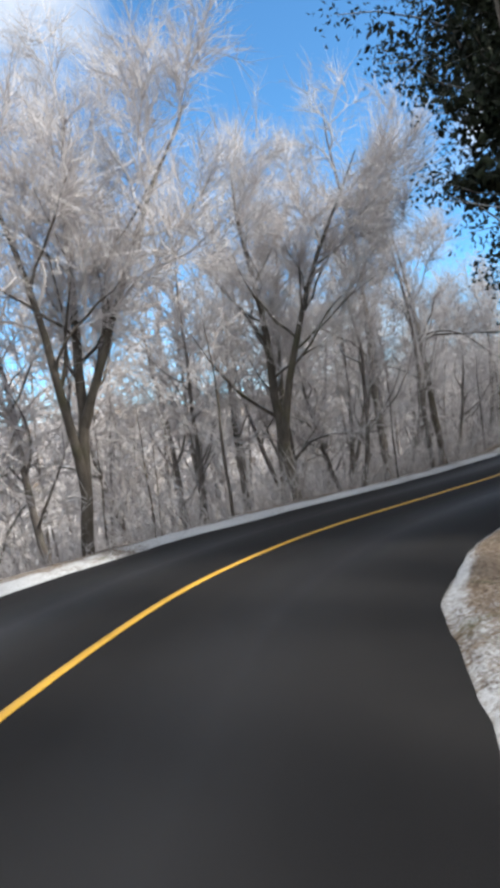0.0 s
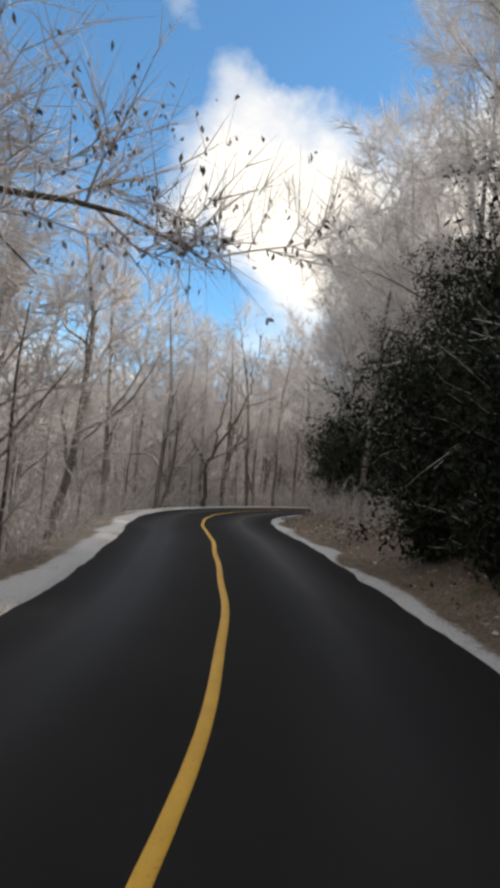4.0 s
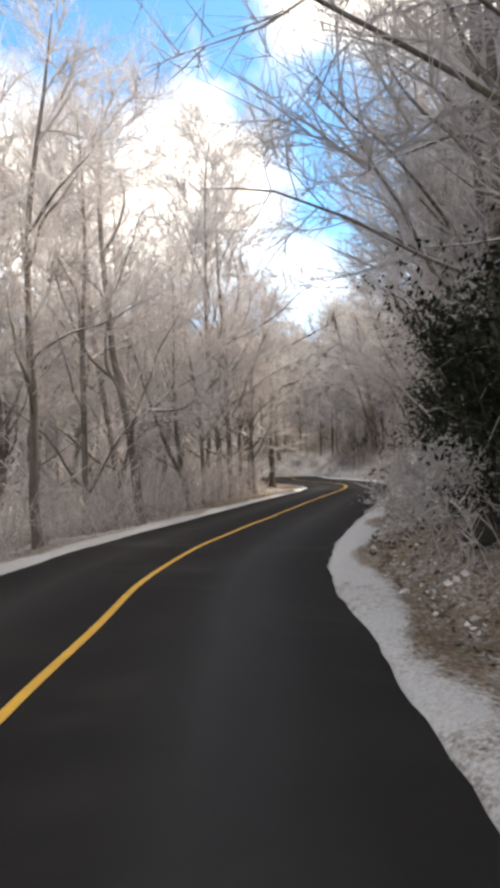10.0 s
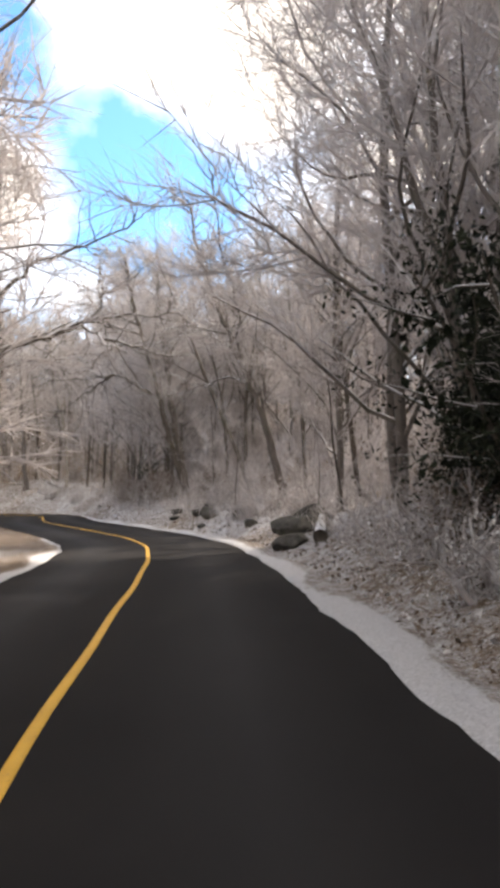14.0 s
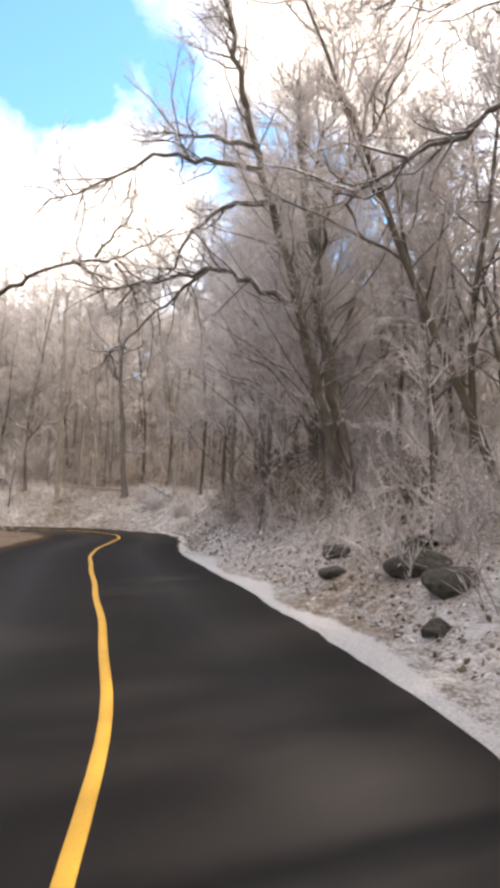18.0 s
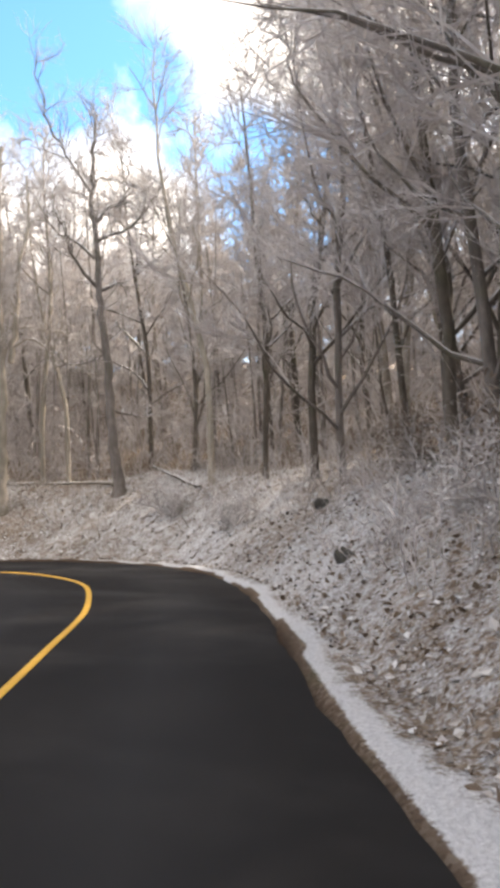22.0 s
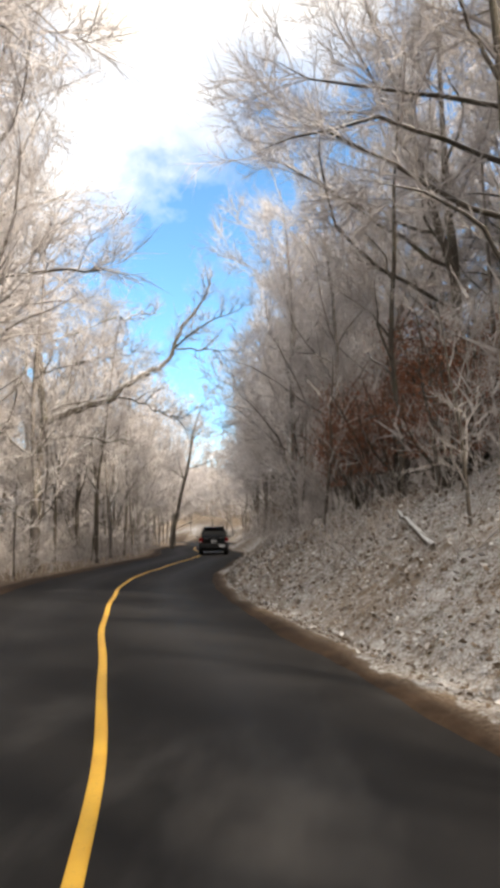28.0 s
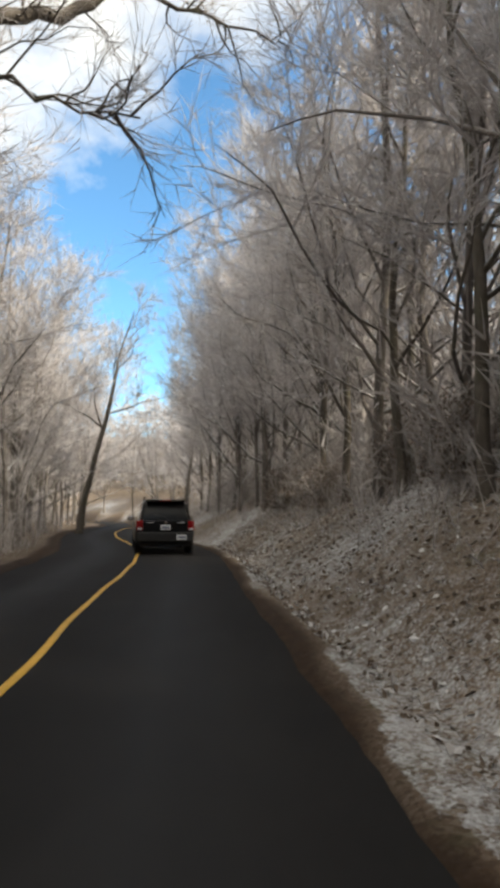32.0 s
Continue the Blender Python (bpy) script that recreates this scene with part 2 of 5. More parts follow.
def make_bark(name, dark, light, moss=0.35, snow=0.75):
    m = Mat(name, 0.9, spec=0.2)
    ridges = m.noise(9, 6, 0.7, (1.0, 1.0, 0.16))
    col = m.ramp(ridges, (0.32, dark), (0.68, light))
    col = m.mix(m.math("MULTIPLY", m.object_random(), 0.35), col, tuple(c * 1.5 for c in light))
    blotch = m.ramp(m.noise(2.7, 6, 0.7), (0.42, 0.0), (0.62, 0.55))
    col = m.mix(blotch, col, tuple(c * 0.45 for c in light))
    green = m.ramp(m.noise(1.3, 4), (0.52, 0.0), (0.66, moss))
    col = m.mix(green, col, (0.075, 0.085, 0.03))
    lie = m.ramp(m.math("ADD", m.normal_up(), m.math("MULTIPLY", m.noise(5, 4), 0.5)), (0.72, 0.0), (0.95, snow))
    m.colour(m.mix(lie, col, (0.74, 0.76, 0.79)))
    m.bump(ridges, 0.7, 0.03)
    return m.m


def make_twigs(name, wood, frost, share, glow=0.24):
    m = Mat(name, 0.85, spec=0.2)
    col = m.mix(m.ramp(m.noise(1.1, 3), (0.35, share - 0.2), (0.65, share + 0.2)), wood, frost)
    col = m.mix(m.math("MULTIPLY", m.island(), 0.35), col, tuple(c * 1.25 for c in wood))
    m.colour(col)
    m.lets_light(col, glow)
    return m.m


def make_leaves(name, dark, light, snow=0.25, rough=0.45, spec=0.4):
    m = Mat(name, rough, spec=spec)
    col = m.mix(m.island(), dark, light)
    m.colour(m.mix(m.ramp(m.math("MULTIPLY", m.normal_up(), m.noise(2.2, 3)), (0.40, 0.0), (0.60, snow)), col, (0.7, 0.72, 0.75)))
    return m.m


def make_rock():
    m = Mat("lichened_rock", 0.9, spec=0.25)
    n1 = m.noise(3.5, 7, 0.65)
    col = m.ramp(n1, (0.3, (0.030, 0.029, 0.027)), (0.7, (0.12, 0.115, 0.105)))
    col = m.mix(m.ramp(m.noise(6, 3), (0.55, 0.0), (0.7, 0.5)), col, (0.08, 0.095, 0.045))
    lie = m.ramp(m.math("ADD", m.normal_up(), m.math("MULTIPLY", m.noise(3, 4), 0.6)), (1.04, 0.0), (1.25, 0.75))
    m.colour(m.mix(lie, col, (0.70, 0.72, 0.75)))
    m.bump(n1, 0.8, 0.06)
    return m.m


ASPHALT, PAINT, GROUND, ROCK = make_asphalt(), make_line_paint(), make_ground(), make_rock()
BARK = make_bark("grey_bark", (0.050, 0.042, 0.036), (0.15, 0.13, 0.11))
PALE_BARK = make_bark("pale_bark", (0.16, 0.14, 0.115), (0.38, 0.34, 0.29), 0.25, 0.5)
# grey bark lightened, standing in for haze and sun on the trunks
LIGHTENED_BARK = make_bark("rimed_bark", (0.085, 0.074, 0.066), (0.23, 0.205, 0.19), 0.3, 0.8)
TWIGS = make_twigs("frosted_twigs", (0.21, 0.18, 0.172), (0.83, 0.80, 0.80), 0.74)
BROWN_TWIGS = make_twigs("brown_twigs", (0.145, 0.115, 0.098), (0.74, 0.71, 0.70), 0.64, 0.22)
EVERGREEN = make_leaves("dark_evergreen_leaves", (0.008, 0.011, 0.007), (0.026, 0.034, 0.017), 0.16, 0.6, 0.2)
RUST = make_leaves("rust_leaves", (0.16, 0.055, 0.028), (0.30, 0.13, 0.07), 0.15, 0.7)
DRY = make_leaves("dry_leaves", (0.10, 0.072, 0.052), (0.23, 0.18, 0.14), 0.45, 0.8)
SNOWY_LEAF = make_leaves("snowy_leaves", (0.34, 0.31, 0.29), (0.72, 0.72, 0.73), 0.5, 0.8)


# ---- mesh helpers ----
class Geo:
    """Gathers vertices and faces of one mesh."""

    def __init__(self):
        self.v, self.f, self.n = [], [], 0

    def add(self, verts, faces):
        verts = np.asarray(verts, float)
        self.v.append(verts)
        self.f.extend((np.asarray(faces) + self.n).tolist())
        self.n += len(verts)

    def mesh(self, name, mat, smooth=True):
        me = bpy.data.meshes.new(name)
        me.from_pydata(np.concatenate(self.v).tolist() if self.v else [], [], self.f)
        me.materials.append(mat)
        if smooth:
            me.polygons.foreach_set("use_smooth", [True] * len(me.polygons))
        me.update()
        return me


def unit(v):
    return v / max(np.linalg.norm(v), 1e-9)


def tube(geo, pts, radii, sides):
    pts = np.asarray(pts, float)
    n = len(pts)
    tan = np.gradient(pts, axis=0)
    tan /= np.linalg.norm(tan, axis=1)[:, None] + 1e-9
    ref = np.array((1.0, 0.0, 0.0)) if abs(tan[0, 0]) < 0.7 else np.array((0.0, 1.0, 0.0))
    a = np.cross(tan, ref)
    a /= np.linalg.norm(a, axis=1)[:, None] + 1e-9
    b = np.cross(tan, a)
    ang = np.arange(sides) * 2 * np.pi / sides
    ring = pts[:, None] + (np.cos(ang)[None, :, None] * a[:, None] + np.sin(ang)[None, :, None] * b[:, None]) * np.asarray(radii)[:, None, None]
    i, j = np.meshgrid(np.arange(n - 1), np.arange(sides), indexing="ij")
    k = (j + 1) % sides
    faces = np.stack([i * sides + j, i * sides + k, (i + 1) * sides + k, (i + 1) * sides + j], -1).reshape(-1, 4)
    geo.add(ring.reshape(-1, 3), faces)


def spikes(geo, base, way, length, radius, rng):
    """Many thin tapered twigs at once, each a three-sided point."""
    base, way = np.asarray(base), np.asarray(way)
    n = len(base)
    if n == 0:
        return
    side = np.cross(way, rng.normal(size=(n, 3)))
    side /= np.linalg.norm(side, axis=1)[:, None] + 1e-9
    up = np.cross(way, side)
    r = np.asarray(radius)[:, None]
    v = np.empty((n, 4, 3))
    v[:, 0] = base + side * r
    v[:, 1] = base + (-0.5 * side + 0.87 * up) * r
    v[:, 2] = base + (-0.5 * side - 0.87 * up) * r
    v[:, 3] = base + way * np.asarray(length)[:, None]
    f = np.array([[0, 1, 3], [1, 2, 3], [2, 0, 3]])
    geo.add(v.reshape(-1, 3), (np.arange(n)[:, None, None] * 4 + f).reshape(-1, 3))


def slivers(geo, base, way, length, width, rng):
    """Many of the finest twigs at once, each one thin pointed triangle."""
    base, way = np.asarray(base), np.asarray(way)
    n = len(base)
    side = np.cross(way, rng.normal(size=(n, 3)))
    side /= np.linalg.norm(side, axis=1)[:, None] + 1e-9
    w = np.asarray(width)[:, None] * 0.5
    v = np.empty((n, 3, 3))
    v[:, 0] = base + side * w
    v[:, 1] = base - side * w
    v[:, 2] = base + way * np.asarray(length)[:, None]
    geo.add(v.reshape(-1, 3), np.arange(n * 3).reshape(n, 3))


def leaf_blades(geo, at, way, length, width, rng):
    """Many folded leaves at once, each of two triangles about its midrib."""
    at, way = np.asarray(at), np.asarray(way)
    n = len(at)
    side = np.cross(way, rng.normal(size=(n, 3)))
    side /= np.linalg.norm(side, axis=1)[:, None] + 1e-9
    lift = np.cross(side, way)
    L, W = np.asarray(length)[:, None], np.asarray(width)[:, None]
    v = np.empty((n, 4, 3))
    v[:, 0] = at
    v[:, 1] = at + way * L * 0.5 + side * W * 0.5 + lift * W * 0.2
    v[:, 2] = at + way * L
    v[:, 3] = at + way * L * 0.5 - side * W * 0.5 + lift * W * 0.2
    f = np.array([[0, 1, 2], [0, 2, 3]])
    geo.add(v.reshape(-1, 3), (np.arange(n)[:, None, None] * 4 + f).reshape(-1, 3))


def part(name, data, parent, label=""):
    ob = new(name, data)
    ob.parent = parent
    return tagged(ob, label) if label else ob


def bm_part(name, bm, mat, parent, label="", smooth=False):
    me = bpy.data.meshes.new(name)
    bm.to_mesh(me)
    bm.free()
    me.materials.append(mat)
    if smooth:
        me.polygons.foreach_set("use_smooth", [True] * len(me.polygons))
    return part(name, me, parent, label)


# ---- plan of the road: a centre line by its headings, every 3 m ----
HEADING = [-12.9, -26.4, -42.6, -48.4, -45.3, -42.1, -39.7, -34.3, -31.2, -29.8, -29.9, -26.5, -29.5, -33.4, -38.4, -47.1, -52.9, -58.2, -58.7, -67.3, -72.0, -73.1, -72.8, -72.9, -73.6, -74.2, -72.3, -68.1, -58.9, -52.7, -50.5, -50.2, -50.8, -52.4, -58.3, -61.2, -58.7, -46.9, -25.2, -6.7, 7.2, 14.4, 14.6, 18.3, 17.6, 15.1, 13.9, 10.0, 7.1, 1.7, 4.1, 2.0, 2.0, 3.1, 5.2, 8.7, 12.0, 14.3]
START = (-2.10, -0.42)
LEFT_WIDTH = [2.58, 2.28, 2.09, 2.26, 2.41, 2.42, 2.28, 2.14, 2.43, 2.64, 2.75, 2.78, 2.71, 2.62, 2.71]
RIGHT_WIDTH = [2.67, 2.36, 2.23, 2.47, 2.37, 2.37, 2.47, 2.18, 2.56, 2.31, 2.54, 2.38, 2.47, 2.41, 2.55]

STEP = 0.5
_s = np.arange(-16.0, 262.0, STEP)
_h = np.radians(np.interp(_s, np.concatenate([[-16, -4], np.arange(len(HEADING)) * 3.0, [176, 184, 196, 230, 262]]),
                          np.concatenate([[-2, -6], HEADING, [12, 6, 0, 45, 60]])))
_hm = (_h[1:] + _h[:-1]) / 2
_x = np.concatenate([[0], np.cumsum(-np.sin(_hm) * STEP)])
_y = np.concatenate([[0], np.cumsum(np.cos(_hm) * STEP)])
_k0 = int(round(16.0 / STEP))
CENTRE = np.stack([_x - _x[_k0] + START[0], _y - _y[_k0] + START[1]], 1)
RIGHT = np.stack([np.cos(_h), np.sin(_h)], 1)
_ws = np.arange(len(LEFT_WIDTH)) * 12.0
W_LEFT = np.interp(_s, _ws, LEFT_WIDTH)
W_RIGHT = np.interp(_s, _ws, RIGHT_WIDTH)


def at(s, d):
    """The place s metres along the road and d metres to the right of its middle."""
    k = (np.asarray(s, float) + 16.0) / STEP
    i = np.clip(np.floor(k).astype(int), 0, len(_s) - 2)
    f = np.clip(k - i, 0, 1)
    c = CENTRE[i] + (CENTRE[i + 1] - CENTRE[i]) * np.expand_dims(f, -1)
    return c + RIGHT[i] * np.expand_dims(np.asarray(d, float), -1)


def heading(s):
    return float(np.interp(s, _s, _h))


def along(xy):
    """For places: metres along the road, signed distance from its middle, and distance past the asphalt's edge."""
    xy = np.atleast_2d(xy)
    s, d = np.empty(len(xy)), np.empty(len(xy))
    for a in range(0, len(xy), 20000):
        q = xy[a:a + 20000]
        j = ((q[:, None, 0] - CENTRE[None, :, 0]) ** 2 + (q[:, None, 1] - CENTRE[None, :, 1]) ** 2).argmin(1)
        v = q - CENTRE[j]
        s[a:a + 20000] = _s[j]
        side = np.sign((v * RIGHT[j]).sum(1))
        d[a:a + 20000] = np.hypot(v[:, 0], v[:, 1]) * np.where(side == 0, 1, side)
    e = np.where(d > 0, d - np.interp(s, _s, W_RIGHT), -d - np.interp(s, _s, W_LEFT))
    return s, d, e


def lumps(x, y, seed, scale, octaves=3):
    """Smooth rolling noise from sines."""
    rng = np.random.default_rng(seed)
    z = np.zeros_like(np.asarray(x, float))
    amp = 1.0
    for o in range(octaves):
        for _ in range(4):
            a, p = rng.uniform(0, 2 * np.pi, 2)
            k = scale * 2 ** o * rng.uniform(0.7, 1.4)
            z = z + amp * np.sin((np.cos(a) * x + np.sin(a) * y) * k + p) / 4
        amp *= 0.55
    return z


# how the land lies beside the road: slope and height of the bank, slope of the far side
BANK_S = [-16, 10, 40, 55, 75, 88, 100, 112, 122, 132, 160, 196]
BANK_SLOPE = [0.45, 0.5, 0.5, 0.6, 0.5, 0.46, 0.72, 0.9, 0.95, 0.9, 0.85, 0.7]
BANK_TOP = [2.5, 2.5, 2.5, 3.0, 2.2, 2.0, 2.4, 3.0, 3.4, 5.0, 5.0, 4.0]
BANK_START = [0.5, 0.6, 0.7, 0.9, 0.6, 0.5, 0.5, 0.6, 0.7, 0.8, 0.8, 0.8]
FAR_SLOPE = [-0.35, -0.35, -0.3, -0.25, -0.05, 0.08, 0.1, 0.08, 0.02, -0.02, 0.0, 0.04]


def land(x, y):
    x, y = np.atleast_1d(np.asarray(x, float)), np.atleast_1d(np.asarray(y, float))
    s, d, e = along(np.stack([x, y], 1))
    sl, top, st = (np.interp(s, BANK_S, k) for k in (BANK_SLOPE, BANK_TOP, BANK_START))
    up = np.maximum(e - st, 0)
    right = top * (1 - np.exp(-sl * up / top)) + 0.26 * np.clip(e - 8, 0, 70)
    fs = np.interp(s, BANK_S, FAR_SLOPE)
    left = 9 * np.tanh(fs * np.maximum(e - 1.0, 0) / 9)
    z = np.where(d > 0, right, left)
    rough_ = np.clip((e - 0.5) / 2.0, 0, 1)
    z = z + rough_ * (0.16 * lumps(x, y, 3, 0.9) + 0.06 * lumps(x, y, 5, 4.0, 2))
    z = z + np.clip((e - 20) / 60, 0, 1) * 2.0 * lumps(x, y, 9, 0.03)
    z = z + 0.035 * np.exp(-((e - 0.35) / 0.25) ** 2) * (1 + 0.6 * lumps(x, y, 6, 3.0))
    z = np.where(e < 0, -0.05 + 0.045 * np.clip((e + 0.25) / 0.25, 0, 1), z - 0.005)
    return z


def ground_z(x, y):
    return float(land(x, y)[0])


def cover(xf, yf, s, d, e):
    """How much thin snow lies at places, and where bare earth edges the asphalt."""
    wob = 0.25 * lumps(xf, yf, 11, 1.1)
    verge_w = np.interp(s, [-16, 6, 30, 45, 60, 85, 104, 114, 118, 120, 196], [0.25, 0.4, 0.42, 0.55, 0.68, 0.45, 0.48, 0.5, 0.3, 0.0, 0.0])
    verge_w = np.where(d > 0, verge_w, np.interp(s, [-16, 70, 84, 100, 196], [0.8, 0.6, 0.35, 0.0, 0.0]))
    hill = np.where(d > 0, np.interp(s, [-16, 35, 50, 80, 112, 130, 196], [0.40, 0.36, 0.48, 0.57, 0.58, 0.53, 0.50]),
                    np.interp(s, [-16, 45, 60, 85, 100, 196], [0.45, 0.50, 0.56, 0.42, 0.26, 0.20]))
    hill = hill - np.clip((e - 5) / 6, 0, 1) * np.interp(s, [80, 105], [0.0, 0.30]) + 0.10 * lumps(xf, yf, 12, 0.7)
    hill = hill + (0.62 - hill) * np.clip((e - 30) / 25, 0, 1) * np.interp(s, [75, 105], [1.0, 0.2])
    strip = np.clip((verge_w + wob * 0.8 - e) / 0.25, 0, 1) * (verge_w > 0.05)
    snow = np.maximum(hill, strip * (np.interp(s, [0, 10, 45, 62], [0.66, 0.76, 0.78, 0.86]) + 0.18 * lumps(xf, yf, 14, 2.2)))
    dirt_w = np.where(d > 0, np.interp(s, [98, 104, 112, 122, 132, 196], [0.0, 0.18, 0.2, 0.32, 0.34, 0.32]), np.interp(s, [84, 105, 196], [0.0, 0.6, 0.7]))
    dirt = np.clip((dirt_w + wob * 0.6 - e) / 0.22, 0, 1) * (dirt_w > 0.02)
    snow = np.where(dirt > 0.4, 0.12, snow)
    return snow, dirt


def build_ground():
    def axis(a, b, fine):
        near = np.arange(a, b + fine / 2, fine)
        grow = np.cumsum(fine * 1.25 ** np.arange(1, 34))
        return np.concatenate([a - grow[::-1], near, b + grow])
    gx, gy = axis(-14, 104, 0.55), axis(-12, 158, 0.55)
    X, Y = np.meshgrid(gx, gy, indexing="ij")
    xf, yf = X.ravel(), Y.ravel()
    s, d, e = along(np.stack([xf, yf], 1))
    z = land(xf, yf) - 0.12 * np.clip((1.5 - e) / 0.4, 0, 1)
    nx, ny = len(gx), len(gy)
    i, j = np.meshgrid(np.arange(nx - 1), np.arange(ny - 1), indexing="ij")
    a = (i * ny + j).ravel()
    quads = np.stack([a, a + ny, a + ny + 1, a + 1], 1)
    me = bpy.data.meshes.new("ground")
    me.vertices.add(nx * ny)
    me.vertices.foreach_set("co", np.stack([xf, yf, z], 1).ravel())
    me.loops.add(quads.size)
    me.loops.foreach_set("vertex_index", quads.ravel())
    me.polygons.add(len(quads))
    me.polygons.foreach_set("loop_start", np.arange(len(quads)) * 4)
    me.polygons.foreach_set("use_smooth", np.ones(len(quads), bool))
    me.update(calc_edges=True)
    snow, dirt = cover(xf, yf, s, d, e)
    for name, val in (("snow", snow), ("dirt", dirt)):
        me.attributes.new(name, "FLOAT", "POINT").data.foreach_set("value", val.astype(np.float32))
    me.materials.append(GROUND)
    ob = tagged(new("ground", me), "wooded hillside ground of brown leaf litter under thin patchy snow", "ground", kind="structure")
    return ob


def build_verge(side):
    """The strip of ground along the asphalt, finer than the hillside."""
    s = np.arange(-15.0, 258.0, 0.2)
    e = np.array([-0.2, 0.0, 0.05, 0.12, 0.2, 0.3, 0.42, 0.55, 0.7, 0.88, 1.1, 1.35, 1.65, 2.0])
    n = len(e)
    w = np.interp(s, _s, W_RIGHT if side > 0 else W_LEFT)
    p = at(np.repeat(s, n), side * (np.repeat(w, n) + np.tile(e, len(s))))
    ee = np.tile(e, len(s))
    z = land(p[:, 0], p[:, 1]) + np.interp(ee, [0.05, 0.12, 1.4, 2.0], [0.0, 0.014, 0.008, -0.06])
    z = z + np.interp(ee, [0.05, 0.2, 1.4, 1.7], [0, 0.012, 0.012, 0]) * lumps(p[:, 0], p[:, 1], 21, 11.0, 2)
    z = np.where(ee < 0.01, -0.03, z)
    i, j = np.meshgrid(np.arange(len(s) - 1), np.arange(n - 1), indexing="ij")
    a = (i * n + j).ravel()
    quads = np.stack([a, a + 1, a + n + 1, a + n], 1)
    g = Geo()
    g.add(np.column_stack([p, z]), quads if side > 0 else quads[:, ::-1])
    me = g.mesh("verge", GROUND)
    snow, dirt = cover(p[:, 0], p[:, 1], np.repeat(s, n), side * (np.repeat(w, n) + ee), ee)
    for name, val in (("snow", snow), ("dirt", dirt)):
        me.attributes.new(name, "FLOAT", "POINT").data.foreach_set("value", val.astype(np.float32))
    tagged(new("verge", me), "rough verge of thin snow, leaves and bare earth along the asphalt", "verge", kind="structure")


def build_road():
    rng = np.random.default_rng(4)
    s = np.arange(-15.0, 258.0, 0.25)
    n_across = 13
    wl, wr = np.interp(s, _s, W_LEFT), np.interp(s, _s, W_RIGHT)
    ragged_l = np.convolve(rng.normal(0, 0.06, len(s)), np.ones(5) / 5, "same")
    ragged_r = np.convolve(rng.normal(0, 0.07, len(s)), np.ones(5) / 5, "same")
    f = np.linspace(0, 1, n_across)
    d = -(wl + ragged_l)[:, None] * (1 - f) + (wr + ragged_r)[:, None] * f
    p = at(np.repeat(s, n_across), d.ravel())
    crown = 0.012 * (1 - (2 * f - 1) ** 2)
    z = np.tile(crown, len(s)) + 0.006
    z[::n_across] -= 0.012
    z[n_across - 1::n_across] -= 0.012
    i, j = np.meshgrid(np.arange(len(s) - 1), np.arange(n_across - 1), indexing="ij")
    a = (i * n_across + j).ravel()
    g = Geo()
    g.add(np.column_stack([p, z]), np.stack([a, a + 1, a + n_across + 1, a + n_across], 1))
    me = g.mesh("road", ASPHALT)
    dd = d.ravel()
    ss_ = np.repeat(s, n_across)
    track = np.exp(-((np.abs(dd) - 1.25) / 0.5) ** 2)
    # strength of the paler streaks along the road
    dry = np.interp(ss_, [-16, 50, 58, 66, 98, 112, 124, 130, 196], [0.0, 0.1, 0.5, 0.0, 0.0, 0.6, 1.0, 0.2, 0.0])
    damp = np.interp(ss_, [-16, 0, 45, 60, 196], [0.4, 0.9, 0.9, 0.4, 0.3])
    for name, val in (("track", track), ("dry", dry), ("damp", damp)):
        me.attributes.new(name, "FLOAT", "POINT").data.foreach_set("value", val.astype(np.float32))
    road = tagged(new("road", me), "narrow dark damp asphalt mountain road with one yellow line", "road", kind="structure")
    # centre line, slightly raised paint
    s = np.arange(-15.0, 258.0, 0.25)
    g = Geo()
    wob = 0.012 * np.sin(s * 1.7) + 0.01 * np.sin(s * 0.6 + 1)
    cols = []
    for off, zz in ((-0.051, 0.020), (-0.046, 0.0245), (0.032, 0.0245), (0.037, 0.020)):
        cols.append(np.column_stack([at(s, wob + off), np.full(len(s), zz)]))
    v = np.stack(cols, 1).reshape(-1, 3)
    i, j = np.meshgrid(np.arange(len(s) - 1), np.arange(3), indexing="ij")
    a = (i * 4 + j).ravel()
    g.add(v, np.stack([a, a + 1, a + 5, a + 4], 1))
    part("centre_line", g.mesh("centre_line", PAINT), road, "solid yellow painted line")


build_ground()
build_verge(1)
build_verge(-1)
build_road()


# ---- trees ----
def limb_path(rng, p, way, length, n, wobble, rise):
    pts, d = [np.array(p, float)], unit(np.array(way, float))
    for _ in range(n):
        d = unit(d + rng.normal(0, wobble, 3) + np.array((0, 0, rise)))
        pts.append(pts[-1] + d * length / n)
    return np.array(pts)


def along_path(pts, f):
    k = f * (len(pts) - 1)
    i = min(int(k), len(pts) - 2)
    return pts[i] + (pts[i + 1] - pts[i]) * (k - i), unit(pts[i + 1] - pts[i])


def side_way(rng, d, angle, up=0.0):
    q = unit(np.cross(d, rng.normal(size=3)))
    return unit(d * math.cos(angle) + q * math.sin(angle) + np.array((0, 0, up)))


